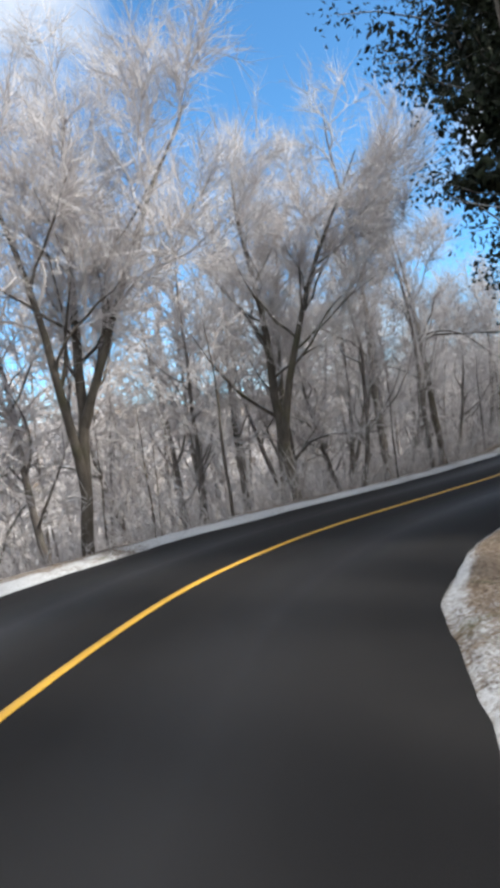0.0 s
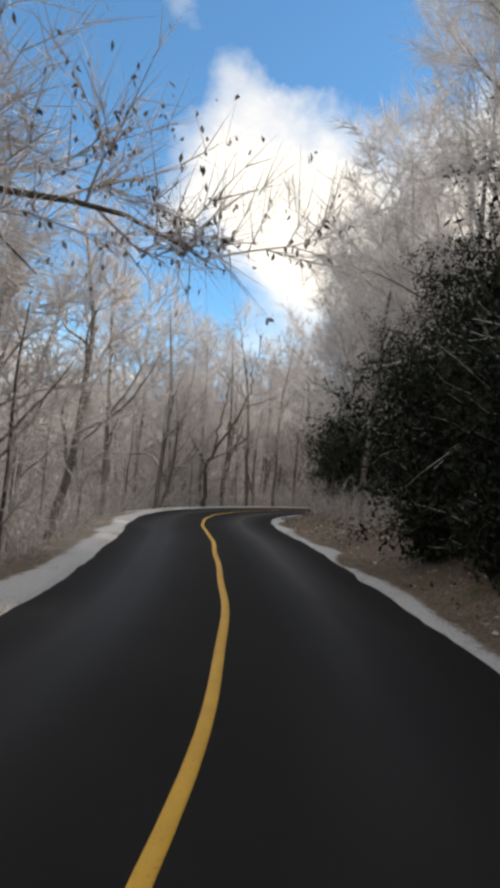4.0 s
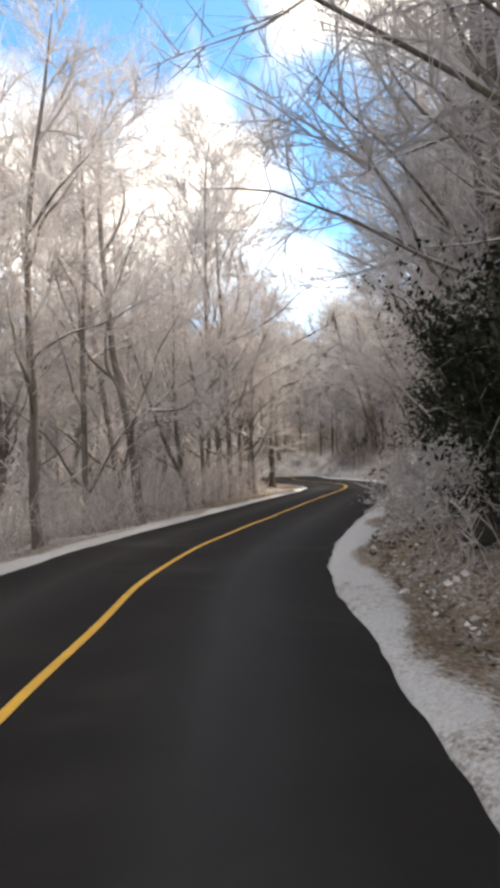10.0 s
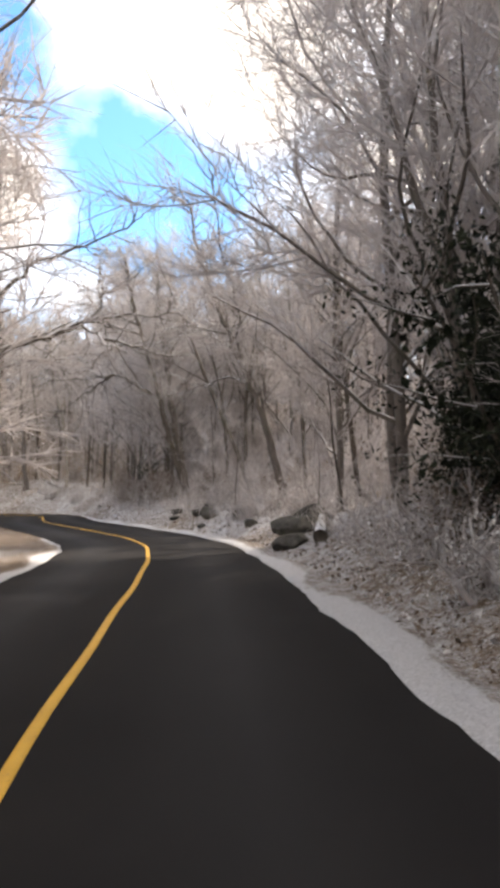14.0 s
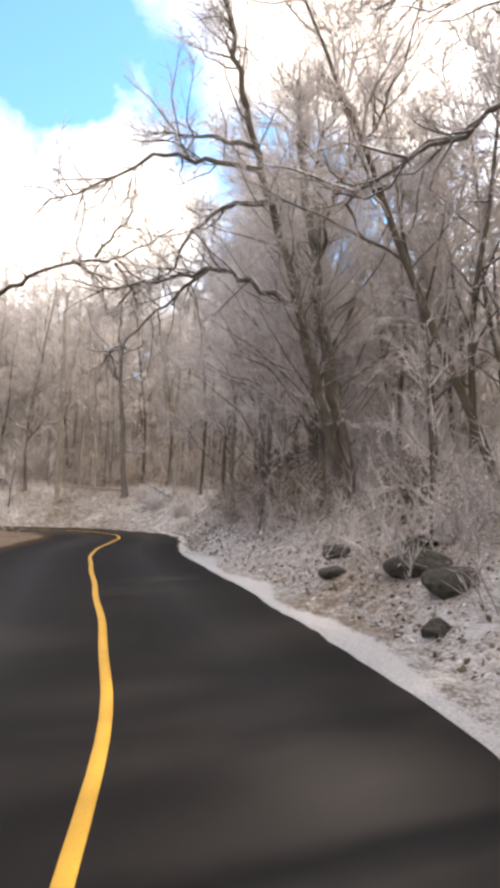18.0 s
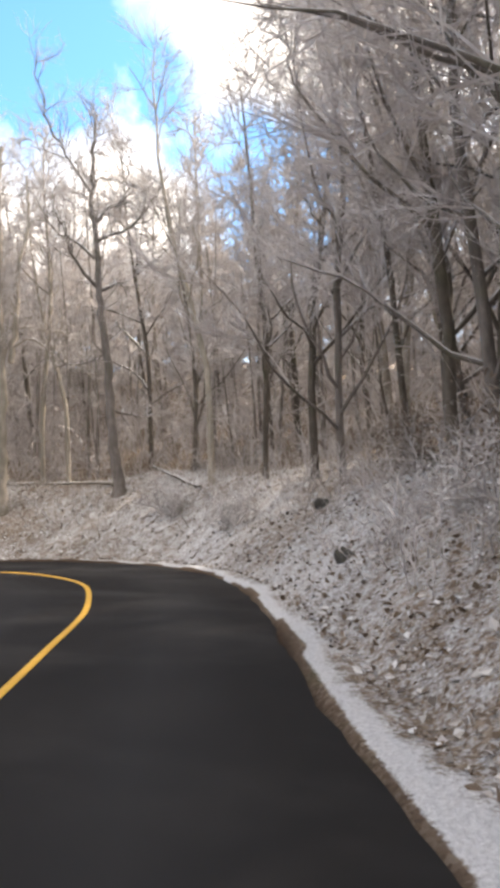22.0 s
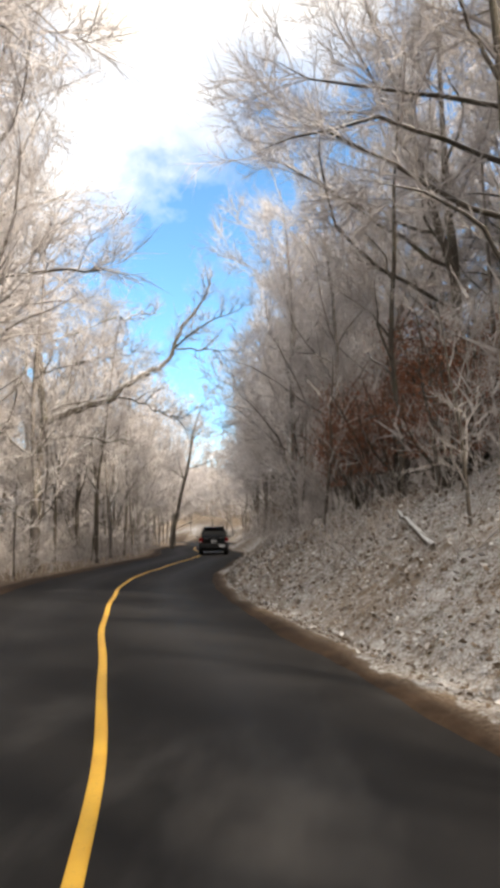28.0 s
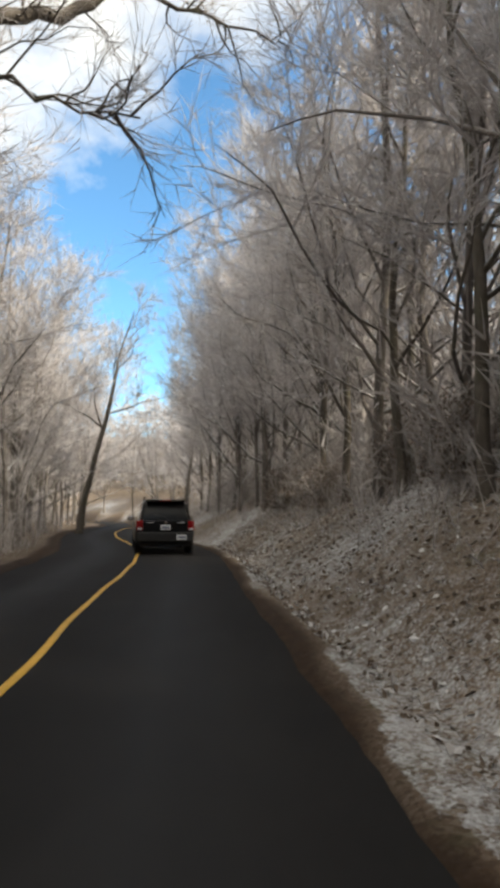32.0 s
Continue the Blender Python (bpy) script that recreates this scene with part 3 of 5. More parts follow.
def grow_tree(seed, height, radius, bare=0.35, limbs=12, spread=0.36, forks=(), fine=1.0, lean=(0, 0), extra=(), wob=0.05, sides=9, twig_r=0.0105, coarse=False, slim=0.68):
    """Wood and twigs of one leafless tree, root at the origin. forks: fractions of the height where a second leader starts.
    extra: limbs of their own, as (height, direction, length, radius)."""
    rng = np.random.default_rng(seed)
    wood, twig = Geo(), Geo()
    leaders = []
    t = limb_path(rng, (0, 0, 0), (lean[0], lean[1], 1), height, 12, wob, 0.03)
    t[0, 2] = 0
    rad = radius * (1 - np.linspace(0, 1, 13)) ** 0.75 + 0.012
    full = np.vstack([[t[0] - (0, 0, 0.5)], t[:1] + (0, 0, 0.05), t[1:2] * 0.35 + t[:1] * 0.65, t[1:]])
    fr = np.concatenate([[radius * 1.6, radius * 1.42, radius * 1.08], rad[1:]])
    tube(wood, full, fr, sides)
    leaders.append((t, rad, bare))
    for f in forks:
        p, d = along_path(t, f)
        w = side_way(rng, d, rng.uniform(0.35, 0.6), 0.15)
        L = height * (1 - f) * rng.uniform(0.85, 1.05)
        q = limb_path(rng, p, w, L, 9, wob * 1.3, 0.07)
        r = np.interp(f, np.linspace(0, 1, 13), rad) * 0.8 * (1 - np.linspace(0, 1, 10)) ** 0.8 + 0.012
        tube(wood, q, r, sides - 2)
        leaders.append((q, r, 0.25))
    firsts = []
    for t, rad, b in leaders:
        share = max(4, int(limbs * (1.0 if b == bare else 0.6)))
        for k in range(share):
            f = b + (0.97 - b) * (k + rng.uniform(0, 0.9)) / share
            p, d = along_path(t, f)
            w = side_way(rng, d, rng.uniform(0.6, 1.1), 0.1)
            L = height * spread * rng.uniform(0.7, 1.15) * (1.1 - 0.65 * f)
            r = np.interp(f, np.linspace(0, 1, len(rad)), rad) * rng.uniform(0.4, 0.6) * slim + 0.008
            firsts.append((p, w, L, r, 0.09, 0.05))
    for z, w, L, r, *rise in extra:
        p, _ = along_path(leaders[0][0], z / height)
        firsts.append((p, unit(np.array(w, float)), L, r, 0.10 if not rise else 0.03, rise[0] if rise else 0.02))
    sb, sw, sl, sr = [], [], [], []
    for p, w, L, r, wb, rise in firsts:
        n = 5 if coarse else 8
        q = limb_path(rng, p, w, L, n, wb + 0.09, rise)
        tube(wood if r > 0.03 else twig, q, r * (1 - np.linspace(0, 1, n + 1)) ** 0.7 + 0.006, 4 if coarse else 5)
        for k in range(max(3, int((3.0 * L ** 0.75 + 2.0) * fine))):
            f = rng.uniform(0.18, 1.0)
            p2, d2 = along_path(q, f)
            w2 = side_way(rng, d2, rng.uniform(0.45, 1.0), 0.12)
            L2 = max(0.5, L * rng.uniform(0.25, 0.5) * (1.15 - 0.6 * f))
            q2 = limb_path(rng, p2, w2, L2, 2 if coarse else 3, 0.2, 0.06)
            tube(twig, q2, (r * 0.28 * (1 - f * 0.5) + 0.006) * np.linspace(1, 0.28, len(q2)) + 0.002, 3)
            for m in range(int((4.6 + 2.0 * L2) * fine)):
                p3, d3 = along_path(q2, rng.uniform(0.1, 1.0))
                w3 = side_way(rng, d3, rng.uniform(0.4, 0.95), 0.15)
                L3 = rng.uniform(0.4, 1.1)
                sb.append(p3), sw.append(w3), sl.append(L3), sr.append(twig_r)
    spikes(twig, sb, sw, sl, sr, rng)
    sb, sw, sl = np.array(sb), np.array(sw), np.array(sl)
    for u in range(11):
        f = rng.uniform(0.08, 0.95, len(sb))
        w4 = sw + rng.normal(0, 0.55, sw.shape) + (0, 0, 0.1)
        w4 /= np.linalg.norm(w4, axis=1)[:, None]
        slivers(twig, sb + sw * (sl * f)[:, None], w4, rng.uniform(0.35, 0.9, len(sb)), rng.uniform(0.9, 1.6, len(sb)) * twig_r, rng)
    return wood, twig


def tree_thing(name, label, geos, bark, twigs, group="", category="tree"):
    root = tagged(new(name), label, category, group)
    part("trunk", geos[0].mesh("trunk", bark), root)
    part("crown", geos[1].mesh("crown", twigs, False), root)
    return root


def stand(x, y, turn=0.0, size=1.0, sink=0.05, tilt=0.0):
    return Matrix.Translation((x, y, ground_z(x, y) - sink)) @ Matrix.Rotation(turn, 4, "Z") @ Matrix.Rotation(tilt, 4, "X") @ Matrix.Diagonal((size, size, size, 1))


def plant(ob, *where):
    ob.matrix_basis = stand(*where)


def plant_copy(ob, x, y, turn=0.0, size=1.0, sink=0.05, tilt=0.0):
    c = copy_thing(ob, Matrix.Identity(4))
    plant(c, x, y, turn, size, sink, tilt)
    return c


# trees that the road passes close by, each of its own shape
def spot(s, d):
    p = at(s, d)
    return float(p[0]), float(p[1])


HERO = []


def hero(x, y, label, bark, twigs, size=1.0, **kw):
    ob = tree_thing("tree", label, grow_tree(**kw), bark, twigs)
    plant(ob, x, y, 0.0, size)
    HERO.append((x, y))
    return ob


hero(-3.6, 8.8, "tall forked roadside tree with frosted bare crown beside the snowy verge", BARK, TWIGS,
     seed=21, height=10.5, radius=0.13, bare=0.22, limbs=17, spread=0.36, forks=(0.17, 0.3), fine=1.15)
hero(1.2, 12.2, "thick ivy-clad trunk with frosted bare branches by the road", BARK, TWIGS,
     seed=22, height=9.5, radius=0.14, bare=0.25, limbs=15, spread=0.38, forks=(0.2,), fine=1.1)
_x0, _y0 = spot(22.5, -4.6)
_h0 = heading(22.5)
_limb = hero(_x0, _y0, "frosted roadside tree with a long limb reaching over the road", BARK, TWIGS,
     seed=23, height=10, radius=0.14, bare=0.35, limbs=13, fine=1.1,
     extra=[(5.0, (math.cos(_h0), math.sin(_h0), 0.25), 5.0, 0.06, -0.07), (5.2, (math.cos(_h0 - 0.5), math.sin(_h0 - 0.5), 0.25), 3.6, 0.05)])
_crown = next(c for c in _limb.children if c.name.startswith("crown"))
_v = np.empty(len(_crown.data.vertices) * 3)
_crown.data.vertices.foreach_get("co", _v)
_v = _v.reshape(-1, 3)
_v = _v[(_v[:, 0] * math.cos(_h0) + _v[:, 1] * math.sin(_h0) > 2.6) & (_v[:, 2] < 7.0)]
_lr = np.random.default_rng(24)
_g = Geo()
_pick = _v[_lr.integers(len(_v), size=420)]
_w = _lr.normal(0, 0.4, (420, 3)) + (0, 0, -1)
leaf_blades(_g, _pick, _w / np.linalg.norm(_w, axis=1)[:, None], _lr.uniform(0.06, 0.11, 420), _lr.uniform(0.03, 0.05, 420), _lr)
tagged(part("dead_foliage", _g.mesh("dead_foliage", DRY, False), _limb, "small dark hanging dead leaves"), kind="stuff")
def limbed_tree(x, y, label, bark, twigs, bearing, limbs, seed, fine=1.0, spread=1.0):
    """A tree grown on given limbs: thickness at root and tip, and bends as (sideways, height), seen along a bearing."""
    rng = np.random.default_rng(seed)
    wood, twig = Geo(), Geo()
    f = radians(bearing)
    across, deep = np.array((math.cos(f), -math.sin(f), 0.0)), np.array((math.sin(f), math.cos(f), 0.0))
    known = [np.array((0.0, 0.0, 0.0))]
    sb, sw, sl = [], [], []
    for k, (r0, r1, bends) in enumerate(limbs):
        uz = np.array(bends, float)
        seg = np.concatenate([[0], np.cumsum(np.hypot(*np.diff(uz, axis=0).T))])
        n = max(4, int(seg[-1] / 0.32))
        g = np.linspace(0, seg[-1], n + 1)
        u, z = np.interp(g, seg, uz[:, 0]), np.interp(g, seg, uz[:, 1])
        for _ in range(2):
            u[1:-1], z[1:-1] = (u[:-2] + 2 * u[1:-1] + u[2:]) / 4, (z[:-2] + 2 * z[1:-1] + z[2:]) / 4
        near = min(known, key=lambda q: abs(q[0] - u[0]) + abs(q[1] - z[0]))
        turn = np.cumsum(rng.normal(0, 0.05, n + 1))
        dep = near[2] + (0 if k == 0 else rng.normal(0, 0.35)) * (g - g[0]) + np.concatenate([[0], np.cumsum(turn[1:] * 0.3)]) * (0.25 if k == 0 else 1.0)
        shake = np.minimum(g / 0.6, 1) * 0.035 * (2.0 if r0 < 0.1 else 1.0)
        u, z = u + rng.normal(0, 1, n + 1) * shake, z + rng.normal(0, 1, n + 1) * shake
        known += [np.array(q) for q in zip(u, z, dep)]
        pts = u[:, None] * across + dep[:, None] * deep + np.column_stack([np.zeros((n + 1, 2)), z])
        rad = r0 + (r1 - r0) * np.linspace(0, 1, n + 1) ** 0.8
        if k == 0:
            pts, rad = np.vstack([pts[0] - (0, 0, 0.5), pts[0] + (0, 0, 0.04), pts[1:]]), np.concatenate([[r0 * 1.55, r0 * 1.35], rad[1:]])
        tube(wood, pts, rad, 9 if r0 > 0.1 else 6)
        for j in range(int(seg[-1] * 3.2 * fine)):
            h = rng.uniform(0.35 if k == 0 else 0.12, 1.0)
            p, d = along_path(pts, h)
            L = rng.uniform(0.6, 1.7) * spread * (1.2 - 0.4 * h)
            q = limb_path(rng, p, side_way(rng, d, rng.uniform(0.5, 1.1), 0.12), L, 5, 0.26, 0.05)
            tube(wood, q, np.linspace(min(0.024, r0 * 0.45), 0.006, 6), 4)
            for m in range(int(3 + 3 * L)):
                p3, d3 = along_path(q, rng.uniform(0.15, 1.0))
                sb.append(p3), sw.append(side_way(rng, d3, rng.uniform(0.4, 0.95), 0.15)), sl.append(rng.uniform(0.3, 0.8))
    spikes(twig, sb, sw, sl, np.full(len(sb), 0.008), rng)
    sb, sw, sl = np.array(sb), np.array(sw), np.array(sl)
    for _ in range(max(2, int(5 * fine))):
        w4 = sw + rng.normal(0, 0.55, sw.shape) + (0, 0, 0.1)
        w4 /= np.linalg.norm(w4, axis=1)[:, None]
        slivers(twig, sb + sw * (sl * rng.uniform(0.1, 0.95, len(sb)))[:, None], w4, rng.uniform(0.25, 0.6, len(sb)), rng.uniform(0.008, 0.014, len(sb)), rng)
    ob = tree_thing("tree", label, (wood, twig), bark, twigs)
    plant(ob, x, y)
    HERO.append((x, y))
    return ob


limbed_tree(25.3, 41.0, "gnarled dark forked tree with crooked bare limbs at the verge", BARK, BROWN_TWIGS, 30, [
         (0.13, 0.09, [(0, 0), (0.1, 1.4), (-0.1, 2.3), (0.4, 2.7), (0.5, 3.3)]),
         (0.085, 0.015, [(0.5, 3.3), (1.1, 4.2), (1.9, 5.5), (2.0, 6.2), (2.3, 8.4), (2.6, 9.7)]),
         (0.035, 0.01, [(1.9, 5.5), (2.8, 6.0), (3.7, 5.9)]),
         (0.07, 0.015, [(0.4, 3.2), (0.6, 4.7), (0.9, 5.9), (0.9, 6.9), (1.2, 7.2)]),
         (0.03, 0.01, [(2.0, 6.0), (1.2, 6.9)]),
         (0.07, 0.015, [(-0.1, 2.3), (-0.5, 3.1), (-0.9, 3.8), (-2.0, 4.6)]),
         (0.045, 0.012, [(0.4, 2.7), (1.0, 3.0), (2.6, 3.7)]),
     ], seed=24, fine=0.55, spread=0.8)
limbed_tree(72.3, 53.8, "large twin-trunked mossy tree on the snowy bank", BARK, BROWN_TWIGS, 75, [
         (0.22, 0.07, [(0, 0), (-0.2, 1.5), (-0.5, 3.0), (-0.8, 5.0), (-0.9, 6.5), (-1.2, 8.4), (-1.4, 11.5)]),
         (0.16, 0.05, [(-0.1, 0.3), (-0.6, 2.2), (-1.0, 3.7), (-1.4, 5.5), (-1.7, 6.7), (-2.1, 8.0), (-2.6, 11.0)]),
         (0.06, 0.02, [(-0.8, 6.5), (-0.3, 7.8), (0.6, 8.7), (1.2, 9.8)]),
         (0.05, 0.015, [(-1.2, 8.4), (-0.4, 10.0), (0.2, 11.4)]),
         (0.085, 0.025, [(-1.5, 4.9), (-2.4, 5.5), (-3.4, 6.0), (-4.4, 5.8), (-6.9, 5.9)]),
         (0.05, 0.015, [(-3.5, 5.9), (-4.6, 5.4), (-5.6, 4.6), (-6.8, 4.1)]),
         (0.08, 0.02, [(-1.8, 7.0), (-3.0, 7.5), (-4.1, 7.2), (-4.9, 6.4), (-6.4, 6.6)]),
         (0.08, 0.02, [(-2.0, 7.6), (-3.6, 8.2), (-5.1, 8.1), (-7.0, 7.2)]),
         (0.075, 0.02, [(-2.1, 8.0), (-3.2, 8.7), (-5.1, 9.6)]),
     ], seed=25, fine=1.7, spread=1.35)
limbed_tree(63.5, 47.6, "leaning tree with light grey bark on the rocky bank", LIGHTENED_BARK, BROWN_TWIGS, 85, [
         (0.155, 0.04, [(0, 0), (-0.2, 1.3), (-0.5, 2.7), (-1.0, 4.0), (-1.9, 6.2), (-2.3, 7.3), (-2.9, 9.2), (-3.2, 11.0)]),
         (0.06, 0.02, [(-0.6, 3.2), (-0.5, 4.7), (-0.6, 6.4)]),
         (0.05, 0.015, [(-1.1, 4.2), (-1.5, 4.6), (-2.5, 4.6), (-4.0, 4.0)]),
         (0.05, 0.015, [(-1.5, 5.4), (-3.3, 6.8), (-4.1, 8.0)]),
         (0.05, 0.015, [(-1.4, 5.2), (-1.3, 6.5), (-1.6, 7.8), (-1.5, 9.5)]),
         (0.05, 0.012, [(-1.9, 6.1), (-2.9, 6.3), (-4.1, 6.1)]),
     ], seed=26, fine=1.5, spread=1.2)
hero(71.2, 50.3, "slim leaning tree among others on the bank", BARK, BROWN_TWIGS,
     seed=27, height=12, radius=0.10, bare=0.45, limbs=10, lean=(-0.15, 0.28), fine=0.8)
limbed_tree(88.6, 77.2, "tall pale sunlit trunk with mossy crooked limbs above the bank", PALE_BARK, BROWN_TWIGS, 34, [
         (0.22, 0.08, [(0, 0), (0.1, 2.0), (0.1, 4.3), (0.1, 6.3), (0.0, 7.9), (0.1, 9.7), (0.0, 11.6), (0.2, 13.6)]),
         (0.12, 0.04, [(0.4, 5.4), (0.7, 7.6), (0.8, 9.2), (1.2, 10.6), (1.5, 13.6)]),
         (0.06, 0.02, [(0.0, 5.2), (-0.4, 4.9), (-1.4, 4.8), (-2.5, 5.5), (-2.9, 6.1)]),
         (0.06, 0.02, [(0.0, 7.6), (-0.8, 7.6), (-1.5, 7.8), (-1.6, 8.3), (-2.2, 8.5)]),
         (0.04, 0.015, [(-0.8, 7.6), (-0.6, 8.1), (-0.1, 8.3)]),
         (0.05, 0.015, [(0.2, 5.6), (-0.7, 6.2), (-0.6, 6.9)]),
         (0.05, 0.015, [(0.4, 5.9), (1.0, 6.4), (1.7, 5.7), (3.3, 4.4)]),
         (0.05, 0.015, [(0.5, 6.7), (2.3, 6.9), (3.1, 6.9)]),
     ], seed=28, fine=1.3, spread=1.1)
# the sun on this dark grey trunk is put into its lighter bark
limbed_tree(89.9, 73.0, "tall straight grey tree above the snowy bank", LIGHTENED_BARK, BROWN_TWIGS, 45, [
         (0.21, 0.05, [(0, 0), (-0.2, 2.2), (-0.3, 4.3), (-0.5, 6.5), (-0.6, 8.7), (-0.7, 11.0), (-0.5, 13.4)]),
         (0.07, 0.02, [(-0.6, 7.2), (-1.3, 7.8), (-1.7, 8.5), (-2.4, 9.0)]),
         (0.06, 0.02, [(-0.5, 7.1), (0.1, 7.4), (1.1, 8.0)]),
         (0.05, 0.015, [(-0.2, 3.0), (0.4, 2.7), (1.2, 2.9)]),
         (0.04, 0.01, [(-0.4, 4.9), (-1.1, 4.6), (-1.9, 4.7)]),
         (0.08, 0.02, [(-0.6, 9.5), (0.6, 11.0), (1.0, 13.0)]),
         (0.07, 0.02, [(-0.6, 8.2), (-1.8, 9.8), (-1.9, 11.6)]),
         (0.07, 0.02, [(-0.6, 8.8), (0.9, 9.7), (1.9, 11.4)]),
         (0.05, 0.02, [(-0.7, 10.5), (-2.0, 12.0), (-2.6, 14.0)]),
     ], seed=29, fine=1.3, spread=1.1)
limbed_tree(89.5, 86.7, "broad-crowned pale tree on the bank", PALE_BARK, BROWN_TWIGS, 25, [
         (0.19, 0.13, [(0, 0), (-0.3, 3.6), (-0.6, 6.6)]),
         (0.1, 0.02, [(-0.6, 6.4), (-1.9, 7.9), (-3.0, 9.4), (-4.6, 11.4)]),
         (0.11, 0.02, [(-0.6, 6.4), (-0.8, 9.1), (-1.0, 12.3), (-0.8, 15.4)]),
         (0.09, 0.02, [(-0.6, 7.7), (0.0, 11.4), (1.0, 15.8)]),
         (0.06, 0.015, [(-0.5, 5.6), (-2.3, 6.4), (-3.6, 8.0)]),
         (0.06, 0.015, [(-0.5, 6.0), (1.0, 7.9), (2.1, 10.7)]),
     ], seed=30, fine=1.3, spread=1.3)
limbed_tree(71.8, 104.2, "old mossy tree with one heavy crooked limb over the road", BARK, BROWN_TWIGS, -12, [
         (0.24, 0.07, [(0, 0), (0.1, 4.0), (0.2, 6.6), (0.0, 9.0), (-0.6, 12.0), (-0.4, 15.0)]),
         (0.2, 0.04, [(0.2, 6.4), (1.9, 7.2), (3.2, 7.5), (3.7, 8.3), (5.5, 9.4), (5.9, 10.3), (6.3, 11.6), (7.0, 12.4), (7.7, 14.0)]),
         (0.05, 0.015, [(3.4, 7.6), (4.3, 7.5), (4.5, 7.1), (6.2, 6.5)]),
         (0.06, 0.015, [(5.9, 10.3), (6.8, 11.0), (9.0, 11.9)]),
         (0.05, 0.015, [(6.0, 10.2), (7.1, 10.4), (9.2, 10.3)]),
         (0.06, 0.015, [(0.1, 8.6), (1.9, 9.0), (4.5, 9.3)]),
         (0.07, 0.02, [(0.0, 9.8), (2.0, 11.2), (2.8, 12.0), (4.9, 12.8)]),
         (0.06, 0.02, [(0.1, 5.6), (1.6, 5.9), (2.8, 5.6), (4.0, 5.9)]),
     ], seed=31, fine=1.3, spread=1.1)
limbed_tree(*spot(86.0, -4.0), "dark roadside tree with crooked limbs reaching over the road", BARK, BROWN_TWIGS, 73, [
         (0.2, 0.06, [(0, 0), (0.1, 3.0), (0.3, 6.0), (0.0, 9.0), (0.3, 12.0)]),
         (0.11, 0.02, [(0.3, 5.8), (2.1, 6.5), (2.9, 7.1), (3.3, 6.9), (3.6, 7.1), (5.6, 7.3)]),
         (0.07, 0.02, [(2.0, 6.5), (2.5, 6.7), (3.0, 6.3), (4.0, 5.5)]),
         (0.05, 0.015, [(2.9, 7.1), (3.4, 7.7), (4.4, 8.4)]),
         (0.05, 0.015, [(3.4, 6.0), (4.0, 5.9), (5.2, 5.6)]),
         (0.08, 0.02, [(0.2, 7.4), (1.6, 8.4), (3.4, 8.8), (4.6, 9.6)]),
         (0.07, 0.02, [(0.0, 9.0), (-1.2, 10.2), (-1.8, 11.6)]),
     ], seed=35, fine=1.1, spread=1.1)
limbed_tree(*spot(101.0, -4.0), "grey roadside tree with drooping crooked limbs over the road", BARK, BROWN_TWIGS, 66, [
         (0.17, 0.05, [(0, 0), (0.0, 3.5), (0.2, 7.4), (-0.2, 11.0)]),
         (0.09, 0.02, [(0.2, 7.2), (2.9, 8.3), (4.0, 8.4), (4.6, 8.2), (6.1, 9.0)]),
         (0.05, 0.012, [(4.6, 8.2), (5.2, 7.6), (5.1, 6.9), (5.3, 6.0)]),
         (0.05, 0.012, [(3.3, 8.4), (4.0, 7.9), (4.8, 7.6)]),
         (0.05, 0.015, [(4.0, 8.4), (4.8, 9.2), (5.4, 10.2)]),
         (0.06, 0.02, [(0.1, 8.6), (-1.2, 9.4), (-2.0, 10.8)]),
     ], seed=36, fine=0.8)
for _s0, _e0, _sd, _ht in ((133.5, 6.0, 33, 14), (138.0, 6.4, 34, 14)):
    _h0 = heading(_s0)
    _c0, _c1 = -math.cos(_h0), -math.sin(_h0)
    hero(*spot(_s0, float(np.interp(_s0, _s, W_RIGHT)) + _e0), "grey tree with long frosted limbs arching over the road", BARK, TWIGS,
         seed=_sd, height=_ht, radius=0.17, bare=0.3, limbs=13, spread=0.32, forks=(0.35,), fine=0.85,
         extra=[(4.2 + 1.1 * k, (_c0 - 0.35 * math.sin(_h0) * (k % 3 - 1), _c1 + 0.35 * math.cos(_h0) * (k % 3 - 1), 0.22 + 0.06 * k), 6.8 - 0.5 * k, 0.065) for k in range(5)])
for _s0, _e0, _sd, _ht in ((131.0, 2.4, 37, 13), (136.5, 2.0, 38, 14), (142.0, 2.6, 39, 13)):
    _h0 = heading(_s0)
    _c0, _c1 = math.cos(_h0), math.sin(_h0)
    hero(*spot(_s0, -float(np.interp(_s0, _s, W_LEFT)) - _e0), "pale-limbed frosted tree leaning over the road", LIGHTENED_BARK, TWIGS,
         seed=_sd, height=_ht, radius=0.14, bare=0.28, limbs=14, spread=0.34, forks=(0.4,), fine=0.85, lean=(0.08 * _c0, 0.08 * _c1), wob=0.09,
         extra=[(6.0 + 1.2 * k, (_c0 - 0.5 * math.sin(_h0) * (k % 3 - 1), _c1 + 0.5 * math.cos(_h0) * (k % 3 - 1), 0.45 + 0.08 * k), 5.0 - 0.4 * k, 0.05) for k in range(4)])
hero(71.0, 135.5, "dark leaning trunk at the bend", BARK, BROWN_TWIGS, seed=32, height=14, radius=0.2, bare=0.4, limbs=10, lean=(0.06, 0.0), fine=0.8)

# kinds that repeat
FURTHER = {}


def tree_kind(label, bark, twigs, group, **kw):
    """A kind of tree, and a sturdier-twigged one like it for the second row of the woods."""
    ob = tree_thing("tree", label, grow_tree(**kw), bark, twigs, group)
    kw.update(seed=kw["seed"] + 500, fine=kw["fine"] * 0.72, twig_r=0.027, coarse=True, sides=7)
    FURTHER[ob.name] = tree_thing("tree", label, grow_tree(**kw), bark, twigs, group)
    return ob


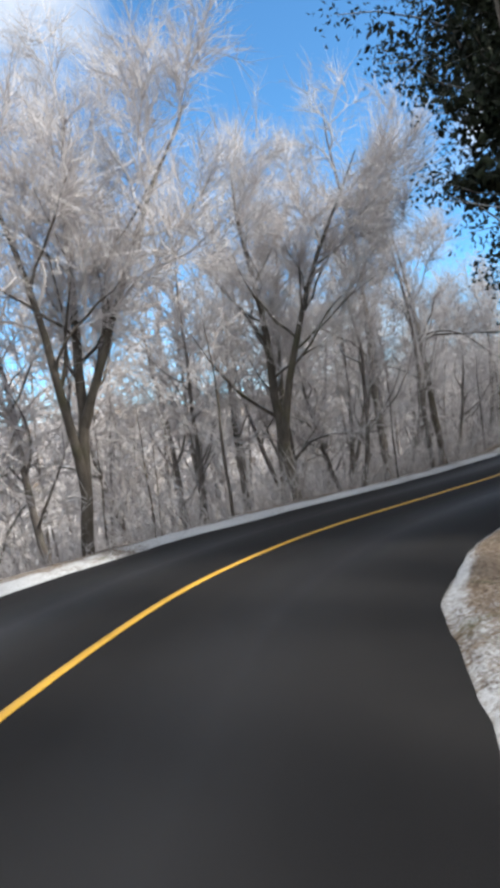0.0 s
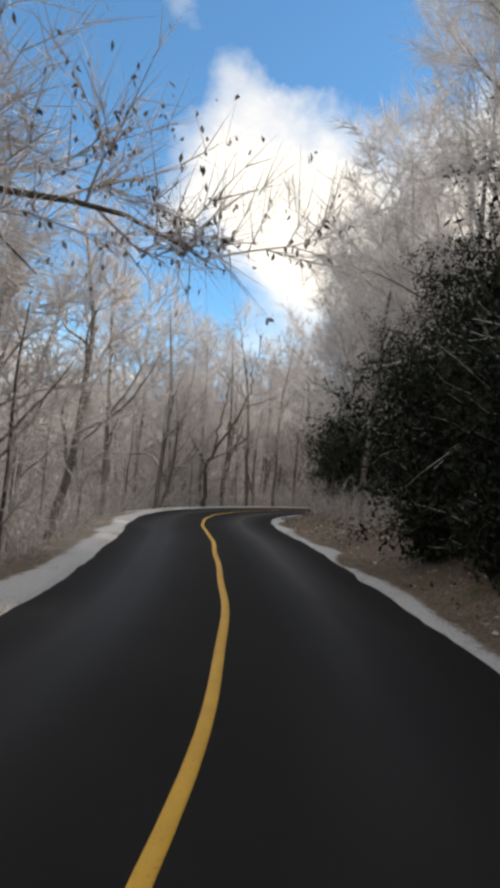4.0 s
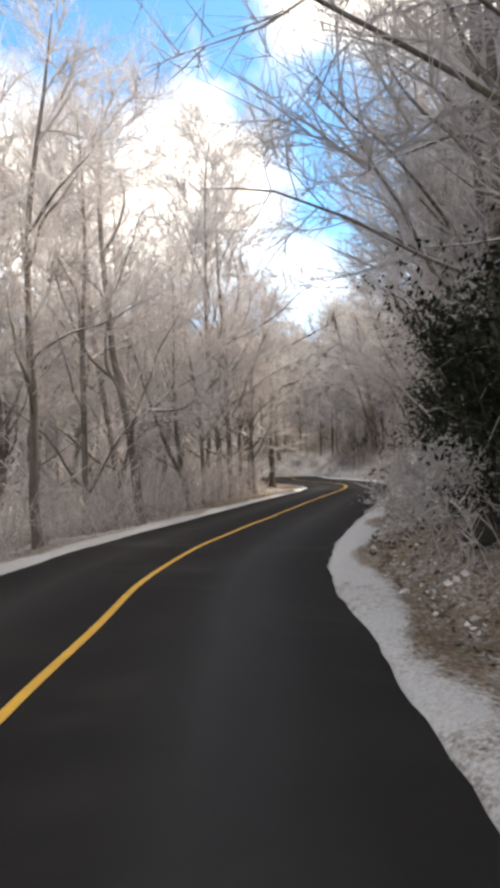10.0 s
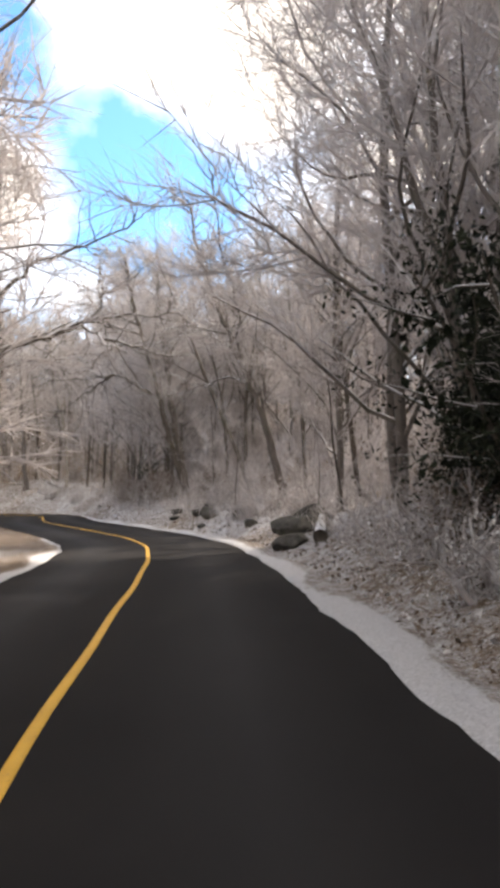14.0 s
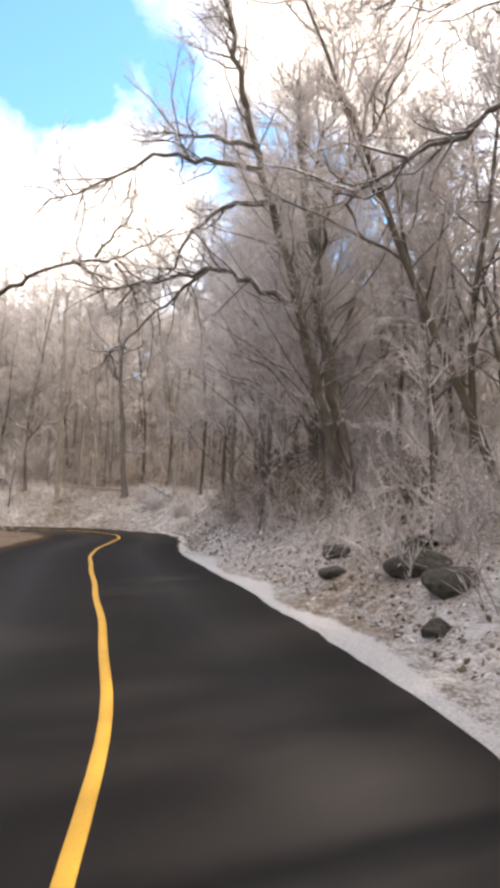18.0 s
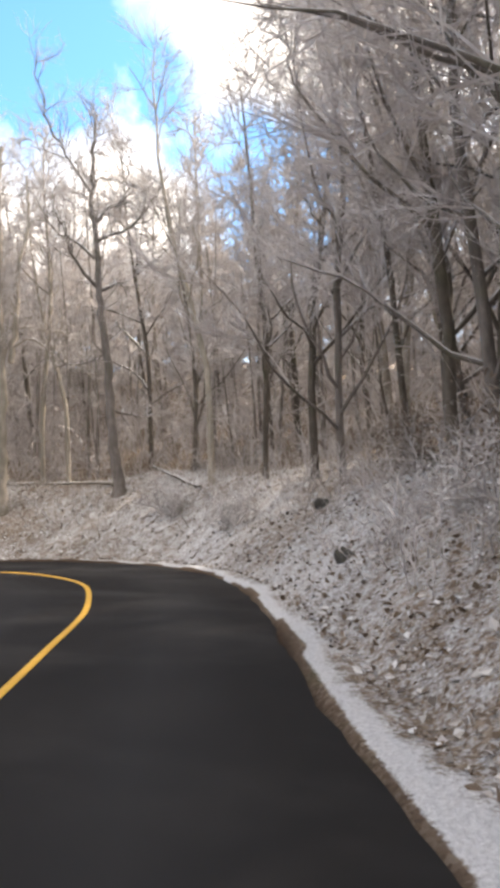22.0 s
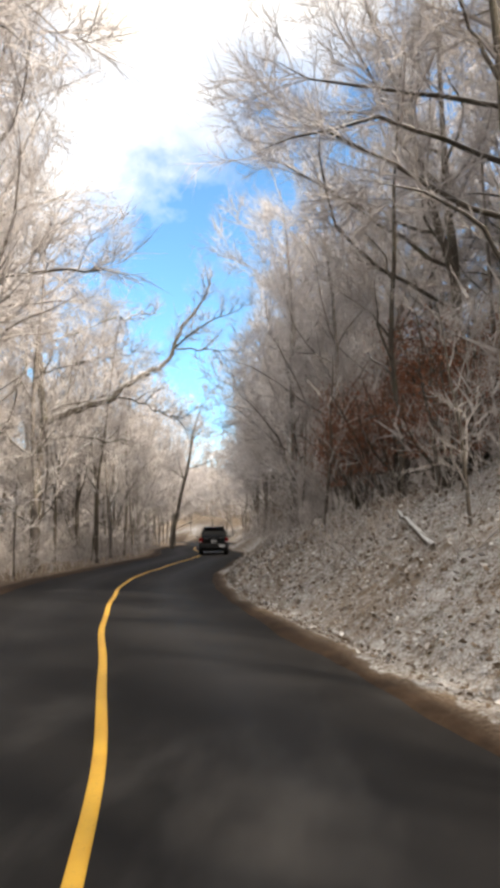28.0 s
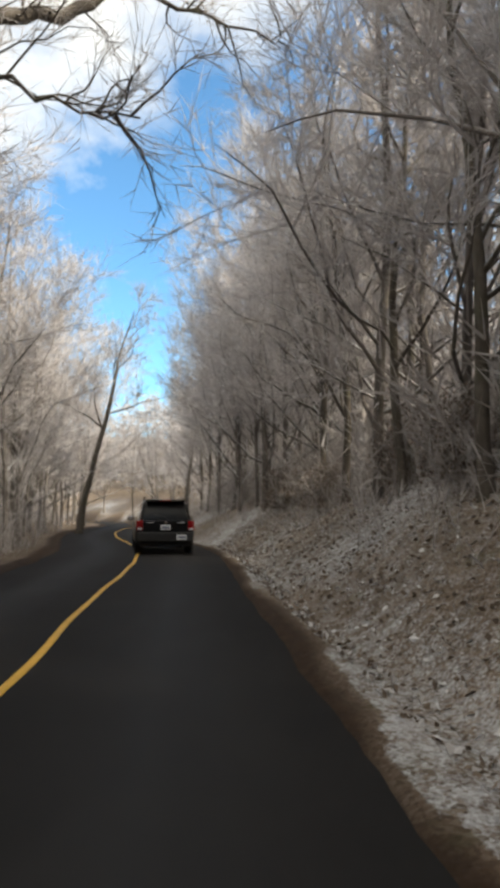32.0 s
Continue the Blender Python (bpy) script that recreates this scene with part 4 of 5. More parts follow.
# lightened bark keeps these trunks low in contrast, as haze would
FROSTED = [tree_kind(lab, LIGHTENED_BARK, TWIGS, "frosted trees", **kw) for lab, kw in (
    ("frosted bare tree with a wide fine crown", dict(seed=41, height=9.5, radius=0.10, bare=0.16, limbs=14, spread=0.33, fine=0.72)),
    ("frosted bare tree forked low into two leaders", dict(seed=42, height=8.5, radius=0.10, bare=0.15, limbs=11, spread=0.35, forks=(0.15,), fine=0.66)),
    ("slender frosted bare tree", dict(seed=43, height=10.5, radius=0.09, bare=0.22, limbs=14, spread=0.27, fine=0.75)),
    ("crooked frosted bare tree", dict(seed=44, height=7.5, radius=0.09, bare=0.15, limbs=13, spread=0.42, fine=0.72, wob=0.12)))]
BIG = [tree_kind(lab, LIGHTENED_BARK, TWIGS, "tall frosted trees", **kw) for lab, kw in (
    ("tall frosted tree with long arching limbs over the bank", dict(seed=45, height=13, radius=0.09, bare=0.08, limbs=20, spread=0.40, fine=0.74)),
    ("tall frosted tree with drooping fine twigs", dict(seed=46, height=11.5, radius=0.085, bare=0.07, limbs=19, spread=0.44, forks=(0.3,), fine=0.62, wob=0.08)))]
BROWN = [tree_kind(lab, BARK, BROWN_TWIGS, "grey woodland trees", **kw) for lab, kw in (
    ("tall grey woodland tree with bare branches", dict(seed=51, height=13.5, radius=0.10, bare=0.18, limbs=16, spread=0.27, fine=0.7)),
    ("slim straight woodland tree with bare twigs", dict(seed=52, height=11.5, radius=0.07, bare=0.2, limbs=14, spread=0.24, fine=0.72)),
    ("spreading woodland tree with arching bare limbs", dict(seed=53, height=11, radius=0.09, bare=0.12, limbs=15, spread=0.38, fine=0.66, wob=0.08)))]
PALE = [tree_kind("slim pale-barked woodland tree lit by sun", PALE_BARK, BROWN_TWIGS, "pale woodland trees", seed=61, height=13, radius=0.09, bare=0.3, limbs=13, spread=0.24, fine=0.66)]
SAPLINGS = [tree_thing("sapling", lab, grow_tree(**kw), BARK, tw, "saplings", "sapling") for lab, kw, tw in (
    ("thin frosted sapling in the undergrowth", dict(seed=71, height=4.5, radius=0.03, bare=0.1, limbs=8, spread=0.36, fine=0.5, sides=5), TWIGS),
    ("thin leaning brown sapling in the undergrowth", dict(seed=72, height=5.0, radius=0.035, bare=0.12, limbs=8, spread=0.30, fine=0.5, lean=(0.2, 0), sides=5), BROWN_TWIGS))]

BACK_ROW, BACK = 6.2, []
_rng = np.random.default_rng(77)
_taken = list(HERO)


def free(x, y, gap):
    return all((x - a) ** 2 + (y - b) ** 2 > gap * gap for a, b in _taken) and all((x - a) ** 2 + (y - b) ** 2 > 4.8 for a, b in HERO)


def scatter(kinds, count, s0, s1, e0, e1, side, gap=1.6, sizes=(0.8, 1.2), tilt=0.05):
    """Plants copies along a stretch of the road, on the right (1) or the left (-1)."""
    made = 0
    for _ in range(count * 8):
        if made == count:
            break
        s = _rng.uniform(s0, s1)
        e = e0 + (e1 - e0) * _rng.uniform() ** 1.3
        w = np.interp(s, _s, W_RIGHT if side > 0 else W_LEFT)
        x, y = spot(s, side * (w + e))
        _, _, real = along((x, y))
        if real[0] < e0 * 0.9 or not free(x, y, gap):
            continue
        _taken.append((x, y))
        k = kinds[int(_rng.integers(len(kinds)))]
        if real[0] > 4.8:
            k = FURTHER.get(k.name, k)
        how = (_rng.uniform(0, 6.28), _rng.uniform(*sizes), 0.08, _rng.normal(0, tilt))
        if real[0] > BACK_ROW and k.name.startswith("tree"):
            BACK.append((k, stand(x, y, *how)))
        else:
            plant_copy(k, x, y, *how)
        made += 1


scatter(FROSTED, 52, -8, 60, 1.3, 9, -1, 1.3, (0.85, 1.2))
scatter(FROSTED + BIG, 38, 46, 84, 1.6, 12, -1, 1.5, (0.95, 1.3))
scatter(BIG, 9, 13, 32, 3.4, 6.5, 1, 1.7, (1.0, 1.25))
# darker brown-twigged kinds here stand in for frosted trees in shade
scatter(BROWN, 6, 9, 32, 4.0, 8, 1, 1.7, (0.9, 1.15))
scatter(BIG, 20, 30, 78, 2.2, 6, 1, 1.9, (0.85, 1.1))
scatter(BIG, 12, 44, 80, 2.6, 6, 1, 1.5, (1.05, 1.3))
# again brown twigs as the shade on frosted trees
scatter(BROWN, 5, 12, 34, 5.0, 11, 1, 1.7, (0.8, 1.0))
scatter(FROSTED, 9, 34, 70, 5.0, 12, 1, 1.7, (0.9, 1.2))
scatter(BROWN + FROSTED[2:3] + BIG[:1], 13, 64, 84, 3.0, 13, 1, 1.7, (0.8, 1.15))
scatter(BROWN, 13, 84, 112, 5.2, 14, 1, 1.9, (0.8, 1.1))
scatter(PALE + BROWN, 54, 102, 136, 3.6, 18, 1, 1.5, (0.9, 1.25))
scatter(BROWN + BIG, 14, 126, 150, 6.0, 11, 1, 1.6, (0.9, 1.15))
scatter(BROWN + BIG, 26, 148, 196, 2.8, 9, 1, 1.6, (0.85, 1.15))
scatter(PALE + BROWN + FROSTED[:2], 36, 124, 200, 1.6, 10, -1, 1.6, (0.75, 1.05))
scatter(BIG, 17, 145, 178, 2.6, 6, 1, 1.5, (0.95, 1.3))
scatter(BIG + BROWN, 22, 150, 200, 1.6, 7, -1, 1.5, (0.95, 1.25))
scatter(BIG + FROSTED, 12, 178, 215, 2.0, 9, 1, 1.6, (0.9, 1.2))
scatter(BIG, 11, 99.5, 113, 2.9, 6.5, 1, 1.5, (0.9, 1.15))
scatter(BROWN + PALE, 6, 84, 104, 6.0, 16, -1, 2.2, (0.7, 1.0))
scatter(BIG + BROWN, 20, 130, 172, 2.0, 8, -1, 1.7, (1.05, 1.35))
scatter(BIG + BROWN, 18, 176, 230, 1.8, 12, -1, 1.8, (0.9, 1.3))
scatter(BIG + BROWN, 10, 200, 230, 1.8, 12, 1, 1.8, (0.9, 1.3))
# back trees added to keep the sun off the road here and fill sky
scatter(BIG + BROWN, 14, 78, 99, 9.0, 17, 1, 1.7, (0.95, 1.2))
scatter(SAPLINGS[:1], 20, -8, 60, 0.9, 6, -1, 0.8, (0.6, 1.1))
scatter(SAPLINGS, 18, 60, 125, 2.0, 8, 1, 0.8, (0.5, 1.0))
scatter(SAPLINGS[1:], 16, 126, 180, 2.6, 7, 1, 0.8, (0.5, 1.0))
scatter(SAPLINGS, 14, 126, 190, 1.2, 7, -1, 0.8, (0.5, 1.0))
for k, ob in enumerate(FROSTED + BROWN + PALE + SAPLINGS + BIG):
    s = (14, 30, 40, 52, 70, 82, 100, 120, 8, 110, 34, 60)[k]
    side = -1 if k < 4 or k == 8 else 1
    plant(ob, *spot(s, side * (6.5 + (k % 3))), 0.4 * k)
for k, ob in enumerate(FURTHER.values()):
    s = (12, 26, 38, 46, 74, 80, 96, 116, 136, 150)[k]
    plant(ob, *spot(s, (-1 if k < 4 else 1) * (9.5 + (k % 3))), 0.7 * k)


def back_woods():
    """The trees behind the first rows, joined by material."""
    heaps = {}
    for ob, m in BACK:
        rot, off = np.array(m.to_3x3()), np.array(m.translation)
        for c in ob.children:
            me = c.data
            v, loop, start = np.empty(len(me.vertices) * 3), np.empty(len(me.loops), int), np.empty(len(me.polygons), int)
            me.vertices.foreach_get("co", v)
            me.loops.foreach_get("vertex_index", loop)
            me.polygons.foreach_get("loop_start", start)
            h = heaps.setdefault(me.materials[0].name, [[], [], [], 0, 0])
            h[0].append(v.reshape(-1, 3) @ rot.T + off), h[1].append(loop + h[3]), h[2].append(start + h[4])
            h[3] += len(me.vertices)
            h[4] += len(loop)
    root = tagged(new("back_woods"), "bare frosted trees standing close behind the roadside trees", "woods", kind="stuff")
    for name, (v, loop, start, nv, nl) in heaps.items():
        me = bpy.data.meshes.new("trunks" if "bark" in name else "twigs")
        me.vertices.add(nv)
        me.vertices.foreach_set("co", np.concatenate(v).ravel())
        me.loops.add(nl)
        me.loops.foreach_set("vertex_index", np.concatenate(loop))
        start = np.concatenate(start)
        me.polygons.add(len(start))
        me.polygons.foreach_set("loop_start", start)
        if "bark" in name:
            me.polygons.foreach_set("use_smooth", np.ones(len(start), bool))
        me.materials.append(bpy.data.materials[name])
        me.update(calc_edges=True)
        part(me.name.split(".")[0], me, root)


back_woods()


# the woods further off, one mass of slim trunks and twigs
def far_woods():
    rng = np.random.default_rng(90)
    wood, frosted, brown = Geo(), Geo(), Geo()
    p = np.column_stack([rng.uniform(-45, 135, 9000), rng.uniform(-20, 215, 9000)])
    s, d, e = along(p)
    fan = (p[:, 0] > 88) & (p[:, 1] > 55) & (p[:, 1] < 125)
    keep = (e > np.where(fan, 7, 10)) & (e < 46) & (rng.uniform(size=len(p)) < np.where(fan, 0.8, np.interp(e, [10, 20, 46], [0.8, 0.5, 0.28]))) & (s > -14) & (s < 250)
    p, e, fan = p[keep][:2300], e[keep][:2300], fan[keep][:2300]
    z = land(p[:, 0], p[:, 1])
    for (x, y), zz, ee, bend, r_ in zip(p, z, e, fan, rng.uniform(0.75, 1.25, len(p))):
        twig = brown if bend else frosted
        h = 12 * r_
        q = limb_path(rng, (x, y, zz - 0.3), (rng.normal(0, 0.06), rng.normal(0, 0.06), 1), h, 4, 0.05, 0.03)
        tube(wood, q, np.array((0.07, 0.06, 0.05, 0.035, 0.012)) * r_, 4)
        f = rng.uniform(0.03, 1.0, 15)
        base = np.array([along_path(q, a)[0] for a in f])
        w = rng.normal(size=(15, 3)) * (1, 1, 0.35) + (0, 0, 0.55)
        w /= np.linalg.norm(w, axis=1)[:, None]
        L = rng.uniform(1.2, 3.4, 15) * (1.25 - 0.7 * f)
        spikes(twig, base, w, L, np.full(15, 0.025), rng)
        wide = np.interp(ee, [7, 12, 30], [0.4, 0.8, 1.7])
        for _ in range(13):
            g = rng.uniform(0.1, 0.95, 15)
            w2 = w + rng.normal(0, 0.6, (15, 3)) + (0, 0, 0.2)
            w2 /= np.linalg.norm(w2, axis=1)[:, None]
            slivers(twig, base + w * (L * g)[:, None], w2, rng.uniform(0.6, 1.5, 15) * wide ** 0.5, rng.uniform(0.06, 0.13, 15) * wide, rng)
    root = tagged(new("far_woods"), "distant bare winter woodland, grey with frost", "woods", kind="stuff")
    # lighter bark colour stands in for the haze over distant trunks
    part("trunks", wood.mesh("trunks", LIGHTENED_BARK), root)
    part("twigs", frosted.mesh("twigs", TWIGS, False), root)
    part("twigs", brown.mesh("twigs", BROWN_TWIGS, False), root, "brown bare twigs")


far_woods()


# ---- evergreen shrubs on the bank ----
def evergreen(seed, height, width, leaves, skirt=0.1, leaf_size=1.0, inner=0, stems=9, loose=0.22, lean=0.6, wander=0.18):
    rng = np.random.default_rng(seed)
    wood, leaf = Geo(), Geo()
    tips = []
    for k in range(stems):
        a = rng.uniform(0, 6.28)
        w = (math.cos(a) * rng.uniform(0.1, lean), math.sin(a) * rng.uniform(0.1, lean), 1)
        q = limb_path(rng, (rng.normal(0, 0.15), rng.normal(0, 0.15), -0.2), w, height * rng.uniform(0.7, 1.0), 6, wander, 0.05)
        tube(wood, q, np.linspace(0.06, 0.012, 7), 5)
        for m in range(9):
            f = rng.uniform(skirt + 0.05, 1.0)
            p, d = along_path(q, f)
            b = limb_path(rng, p, side_way(rng, d, rng.uniform(0.8, 1.4)), width * rng.uniform(0.2, 0.5), 3, 0.2, 0.0)
            tube(wood, b, np.linspace(0.018, 0.006, 4), 3)
            tips += [along_path(b, g)[0] for g in (0.2, 0.45, 0.75, 1.0)]
    tips = np.array(tips)
    pick = rng.integers(len(tips), size=leaves)
    c = tips[pick] + np.clip(rng.normal(0, loose, (leaves, 3)), -1.5 * loose, 1.5 * loose) * (1, 1, 0.8)
    c[:, 2] = np.maximum(c[:, 2], height * skirt)
    w = rng.normal(size=(leaves, 3)) + (0, 0, -0.7)
    w /= np.linalg.norm(w, axis=1)[:, None]
    leaf_blades(leaf, c, w, rng.uniform(0.10, 0.17, leaves) * leaf_size, rng.uniform(0.045, 0.075, leaves) * leaf_size, rng)
    if inner:
        # broad shaded leaf sprays inside the crown
        c = tips[rng.integers(len(tips), size=inner)] * (0.76, 0.76, 0.92) + rng.normal(0, 0.14, (inner, 3))
        c[:, 2] = np.maximum(c[:, 2], height * skirt + 0.1)
        w = rng.normal(size=(inner, 3)) + (0, 0, -0.5)
        w /= np.linalg.norm(w, axis=1)[:, None]
        leaf_blades(leaf, c, w, rng.uniform(0.10, 0.17, inner), rng.uniform(0.06, 0.10, inner), rng)
    return wood, leaf


def shrub_thing(name, label, geos, leafmat, group="", category="shrub", bark=None):
    root = tagged(new(name), label, category, group)
    part("stem", geos[0].mesh("stem", bark or BARK), root)
    part("foliage", geos[1].mesh("foliage", leafmat, False), root)
    return root


EVER = [shrub_thing("evergreen_shrub", "dense dark evergreen shrub on the bank", evergreen(101, 4.2, 3.0, 7500, 0.0, 0.6, 4600, 11, 0.2, 0.45, 0.11), EVERGREEN, "evergreen shrubs"),
        shrub_thing("evergreen_shrub", "tall dark evergreen with drooping leaves over the verge", evergreen(102, 6.4, 3.2, 11000, 0.0, 0.62, 6500, 12, 0.2, 0.3, 0.09), EVERGREEN, "evergreen shrubs"),
        shrub_thing("evergreen_shrub", "spreading evergreen shrub above a bare slope", evergreen(103, 3.2, 2.6, 7500, 0.06, 0.6, 3800, 9, 0.2, 0.5, 0.13), EVERGREEN, "evergreen shrubs")]
EVER.append(shrub_thing("evergreen_tree", "tall dark evergreen tree hanging over the verge", evergreen(104, 9.8, 4.4, 19000, 0.02, 0.8, 11000, 16, 0.2, 0.2, 0.07), EVERGREEN, "evergreen trees", "tree"))


_over = shrub_thing("evergreen_tree", "dark evergreen tree with its dense crown hanging over the road edge", evergreen(105, 9.5, 3.4, 26000, 0.38, 0.62, 15000, 18, 0.17, 0.11, 0.04), EVERGREEN, "", "tree")
plant(_over, 3.75, 2.6, 2.6)
_over = shrub_thing("evergreen_tree", "dark evergreen tree leafy down to the ground beside the verge", evergreen(106, 9.5, 3.6, 26000, 0.05, 0.62, 16000, 18, 0.17, 0.11, 0.04), EVERGREEN, "", "tree")
plant(_over, 5.1, 4.9, 1.1)


def evers(kind, rows):
    for s, e, size, turn in rows:
        x, y = spot(s, np.interp(s, _s, W_RIGHT) + e)
        plant_copy(EVER[kind], x, y, turn, size)


# those over 6 m up the bank are added as shade and dark backdrop
evers(3, [(12.4, 3.6, 0.8, 3.0), (17.0, 3.8, 0.85, 4.2), (14.0, 6.5, 1.05, 1.0), (20.5, 4.6, 0.85, 0.3), (24.0, 4.6, 0.8, 2.2), (27.5, 5.0, 0.8, 5.1), (18.5, 2.9, 0.62, 0.9), (21.0, 2.8, 0.66, 4.0), (23.4, 2.8, 0.66, 2.9), (26.0, 2.8, 0.66, 5.5), (28.6, 3.0, 0.62, 1.3), (19.0, 7.5, 1.0, 3.7), (9.5, 6.8, 1.1, 0.8), (25.5, 8.0, 1.0, 1.9)])
evers(1, [(20.0, 2.6, 0.8, 2.7), (22.8, 2.3, 0.85, 0.7), (25.6, 2.2, 0.85, 4.1), (28.2, 3.0, 0.75, 1.9)])
evers(0, [(10.5, 2.1, 0.7, 0.4), (14.5, 1.8, 0.85, 2.2), (17.0, 1.6, 0.9, 5.2), (19.2, 1.5, 0.9, 1.1), (21.4, 1.5, 0.9, 3.3), (24.0, 1.5, 0.9, 4.4), (26.8, 1.6, 0.9, 0.3), (29.0, 2.3, 0.7, 2.5)])
evers(0, [(39.5, 3.2, 0.8, 0.9), (41.5, 3.0, 0.85, 2.0), (43.6, 2.9, 1.0, 4.4), (46.0, 2.9, 0.9, 0.5), (48.2, 2.9, 0.75, 3.6), (51.0, 2.8, 0.7, 1.4), (50.4, 2.2, 0.68, 2.1), (52.2, 2.1, 0.72, 4.9), (54.0, 2.3, 0.72, 0.6), (56.5, 3.4, 0.75, 1.0), (58.4, 3.3, 0.85, 5.0), (60.4, 3.3, 0.8, 2.8), (62.4, 3.5, 0.7, 0.2)])
evers(2, [(30.5, 3.0, 1.0, 0.2), (38.5, 3.6, 1.15, 1.9), (44.0, 3.8, 1.1, 2.6), (50.5, 4.4, 1.1, 5.4), (55.5, 4.4, 1.1, 0.4), (68.6, 3.0, 1.1, 1.2), (70.4, 2.9, 1.1, 4.9), (72.2, 2.9, 1.15, 2.4), (73.8, 3.1, 1.1, 0.7)])
for ob, (s, e) in zip(EVER, ((19.0, 4.2), (17.5, 3.4), (47.0, 4.2), (20.0, 5.0))):
    plant(ob, *spot(s, np.interp(s, _s, W_RIGHT) + e), 0.9)
evers(0, [(103.4, 3.6, 0.5, 1.0)])
evers(1, [(35.0, 3.8, 0.95, 1.0), (32.5, 4.0, 1.0, 5.0)])

# low shrubs that kept their leaves
RUSTY = shrub_thing("beech_sapling", "young beech holding rust-brown dead leaves on the bank", evergreen(111, 3.2, 1.8, 3400, 0.2, 0.55), RUST, "rusty beech saplings", "sapling")
DRYBUSH = shrub_thing("dry_shrub", "dry brown shrub with curled leaves on the bank", evergreen(112, 1.7, 1.6, 2600, 0.1, 0.5), DRY, "dry shrubs", bark=BROWN_TWIGS)
for s, e, z in ((134, 4.2, 1.0), (135.5, 5.4, 1.3), (137, 4.0, 1.0), (138.5, 5.0, 1.2), (140, 4.0, 1.1), (141, 5.4, 1.3), (142.5, 4.2, 1.0), (144, 5.4, 1.2), (146, 4.6, 1.0), (139.5, 6.4, 1.4), (161, 5.5, 1.0)):
    plant_copy(RUSTY, *spot(s, np.interp(s, _s, W_RIGHT) + e), s * 1.7, z)
plant(RUSTY, *spot(133.0, 9.2), 0.3)
for s, e, z in ((95.5, 2.2, 1.0), (97.5, 2.6, 1.2), (99.5, 2.2, 0.9), (93, 3.6, 1.0), (102, 2.0, 0.8), (70, 2.2, 1.1), (73, 2.0, 1.0), (105, 2.6, 0.9), (152, 3.4, 1.0), (156, 3.6, 1.1), (160, 3.0, 1.0), (166, 2.8, 1.2)):
    plant_copy(DRYBUSH, *spot(s, np.interp(s, _s, W_RIGHT) + e), s * 2.3, z)
plant(DRYBUSH, *spot(110.5, 6.0), 0.3)
FROSTBUSH = shrub_thing("frosted_shrub", "low shrub white with frost on the bank", evergreen(113, 1.3, 1.5, 1500, 0.05, 0.55), SNOWY_LEAF, "frosted shrubs", bark=TWIGS)
for s, e, z in ((56.8, 1.7, 0.9), (57.6, 2.4, 1.0), (58.4, 1.6, 0.8), (60.2, 2.0, 1.0), (61.0, 1.4, 0.7), (62.0, 2.4, 1.0), (69.0, 1.6, 0.8), (71.5, 1.5, 0.8), (74.0, 1.8, 0.9), (61.5, 1.7, 0.9), (63.0, 2.0, 1.1), (64.4, 1.8, 1.0), (65.6, 2.5, 1.2), (67.2, 2.1, 0.9), (59.5, 1.6, 0.8), (82.8, 2.4, 0.9), (85.6, 1.9, 0.8), (90.2, 2.8, 0.9), (104.6, 2.2, 0.8), (107.0, 2.6, 0.9), (113.5, 1.8, 0.8), (115.5, 2.2, 0.9)):
    plant_copy(FROSTBUSH, *spot(s, np.interp(s, _s, W_RIGHT) + e), s * 1.9, z)
plant(FROSTBUSH, *spot(66.4, float(np.interp(66.4, _s, W_RIGHT)) + 1.6), 0.3)


# ---- rocks and logs ----
def rock_mesh(seed):
    rng = np.random.default_rng(seed)
    bm = bmesh.new()
    bmesh.ops.create_icosphere(bm, subdivisions=3, radius=1.0)
    cuts = [(unit(rng.normal(size=3)), rng.uniform(0.55, 0.85)) for _ in range(9)]
    off = Vector(rng.uniform(-50, 50, 3))
    for v in bm.verts:
        c = np.array(v.co)
        for nrm, lim in cuts:
            over = c @ nrm - lim
            if over > 0:
                c = c - nrm * over * 0.9
        v.co = Vector(c) * (1 + 0.10 * noise.noise(Vector(c) * 2.5 + off))
    me = bpy.data.meshes.new("rock")
    bm.to_mesh(me)
    bm.free()
    me.materials.append(ROCK)
    return me


ROCKS = [rock_mesh(200 + k) for k in range(5)]


def rock(x, y, sx, sy, sz, turn, k, sink=0.35):
    ob = tagged(new("rock", ROCKS[k % 5]), "dark weathered rock with a cap of snow on the bank", "rock", "bank rocks")
    ob.matrix_basis = Matrix.Translation((x, y, ground_z(x, y) + sz * (1 - sink) * 0.4)) @ Matrix.Rotation(turn, 4, "Z") @ Matrix.Diagonal((sx, sy, sz, 1))


_rng = np.random.default_rng(210)
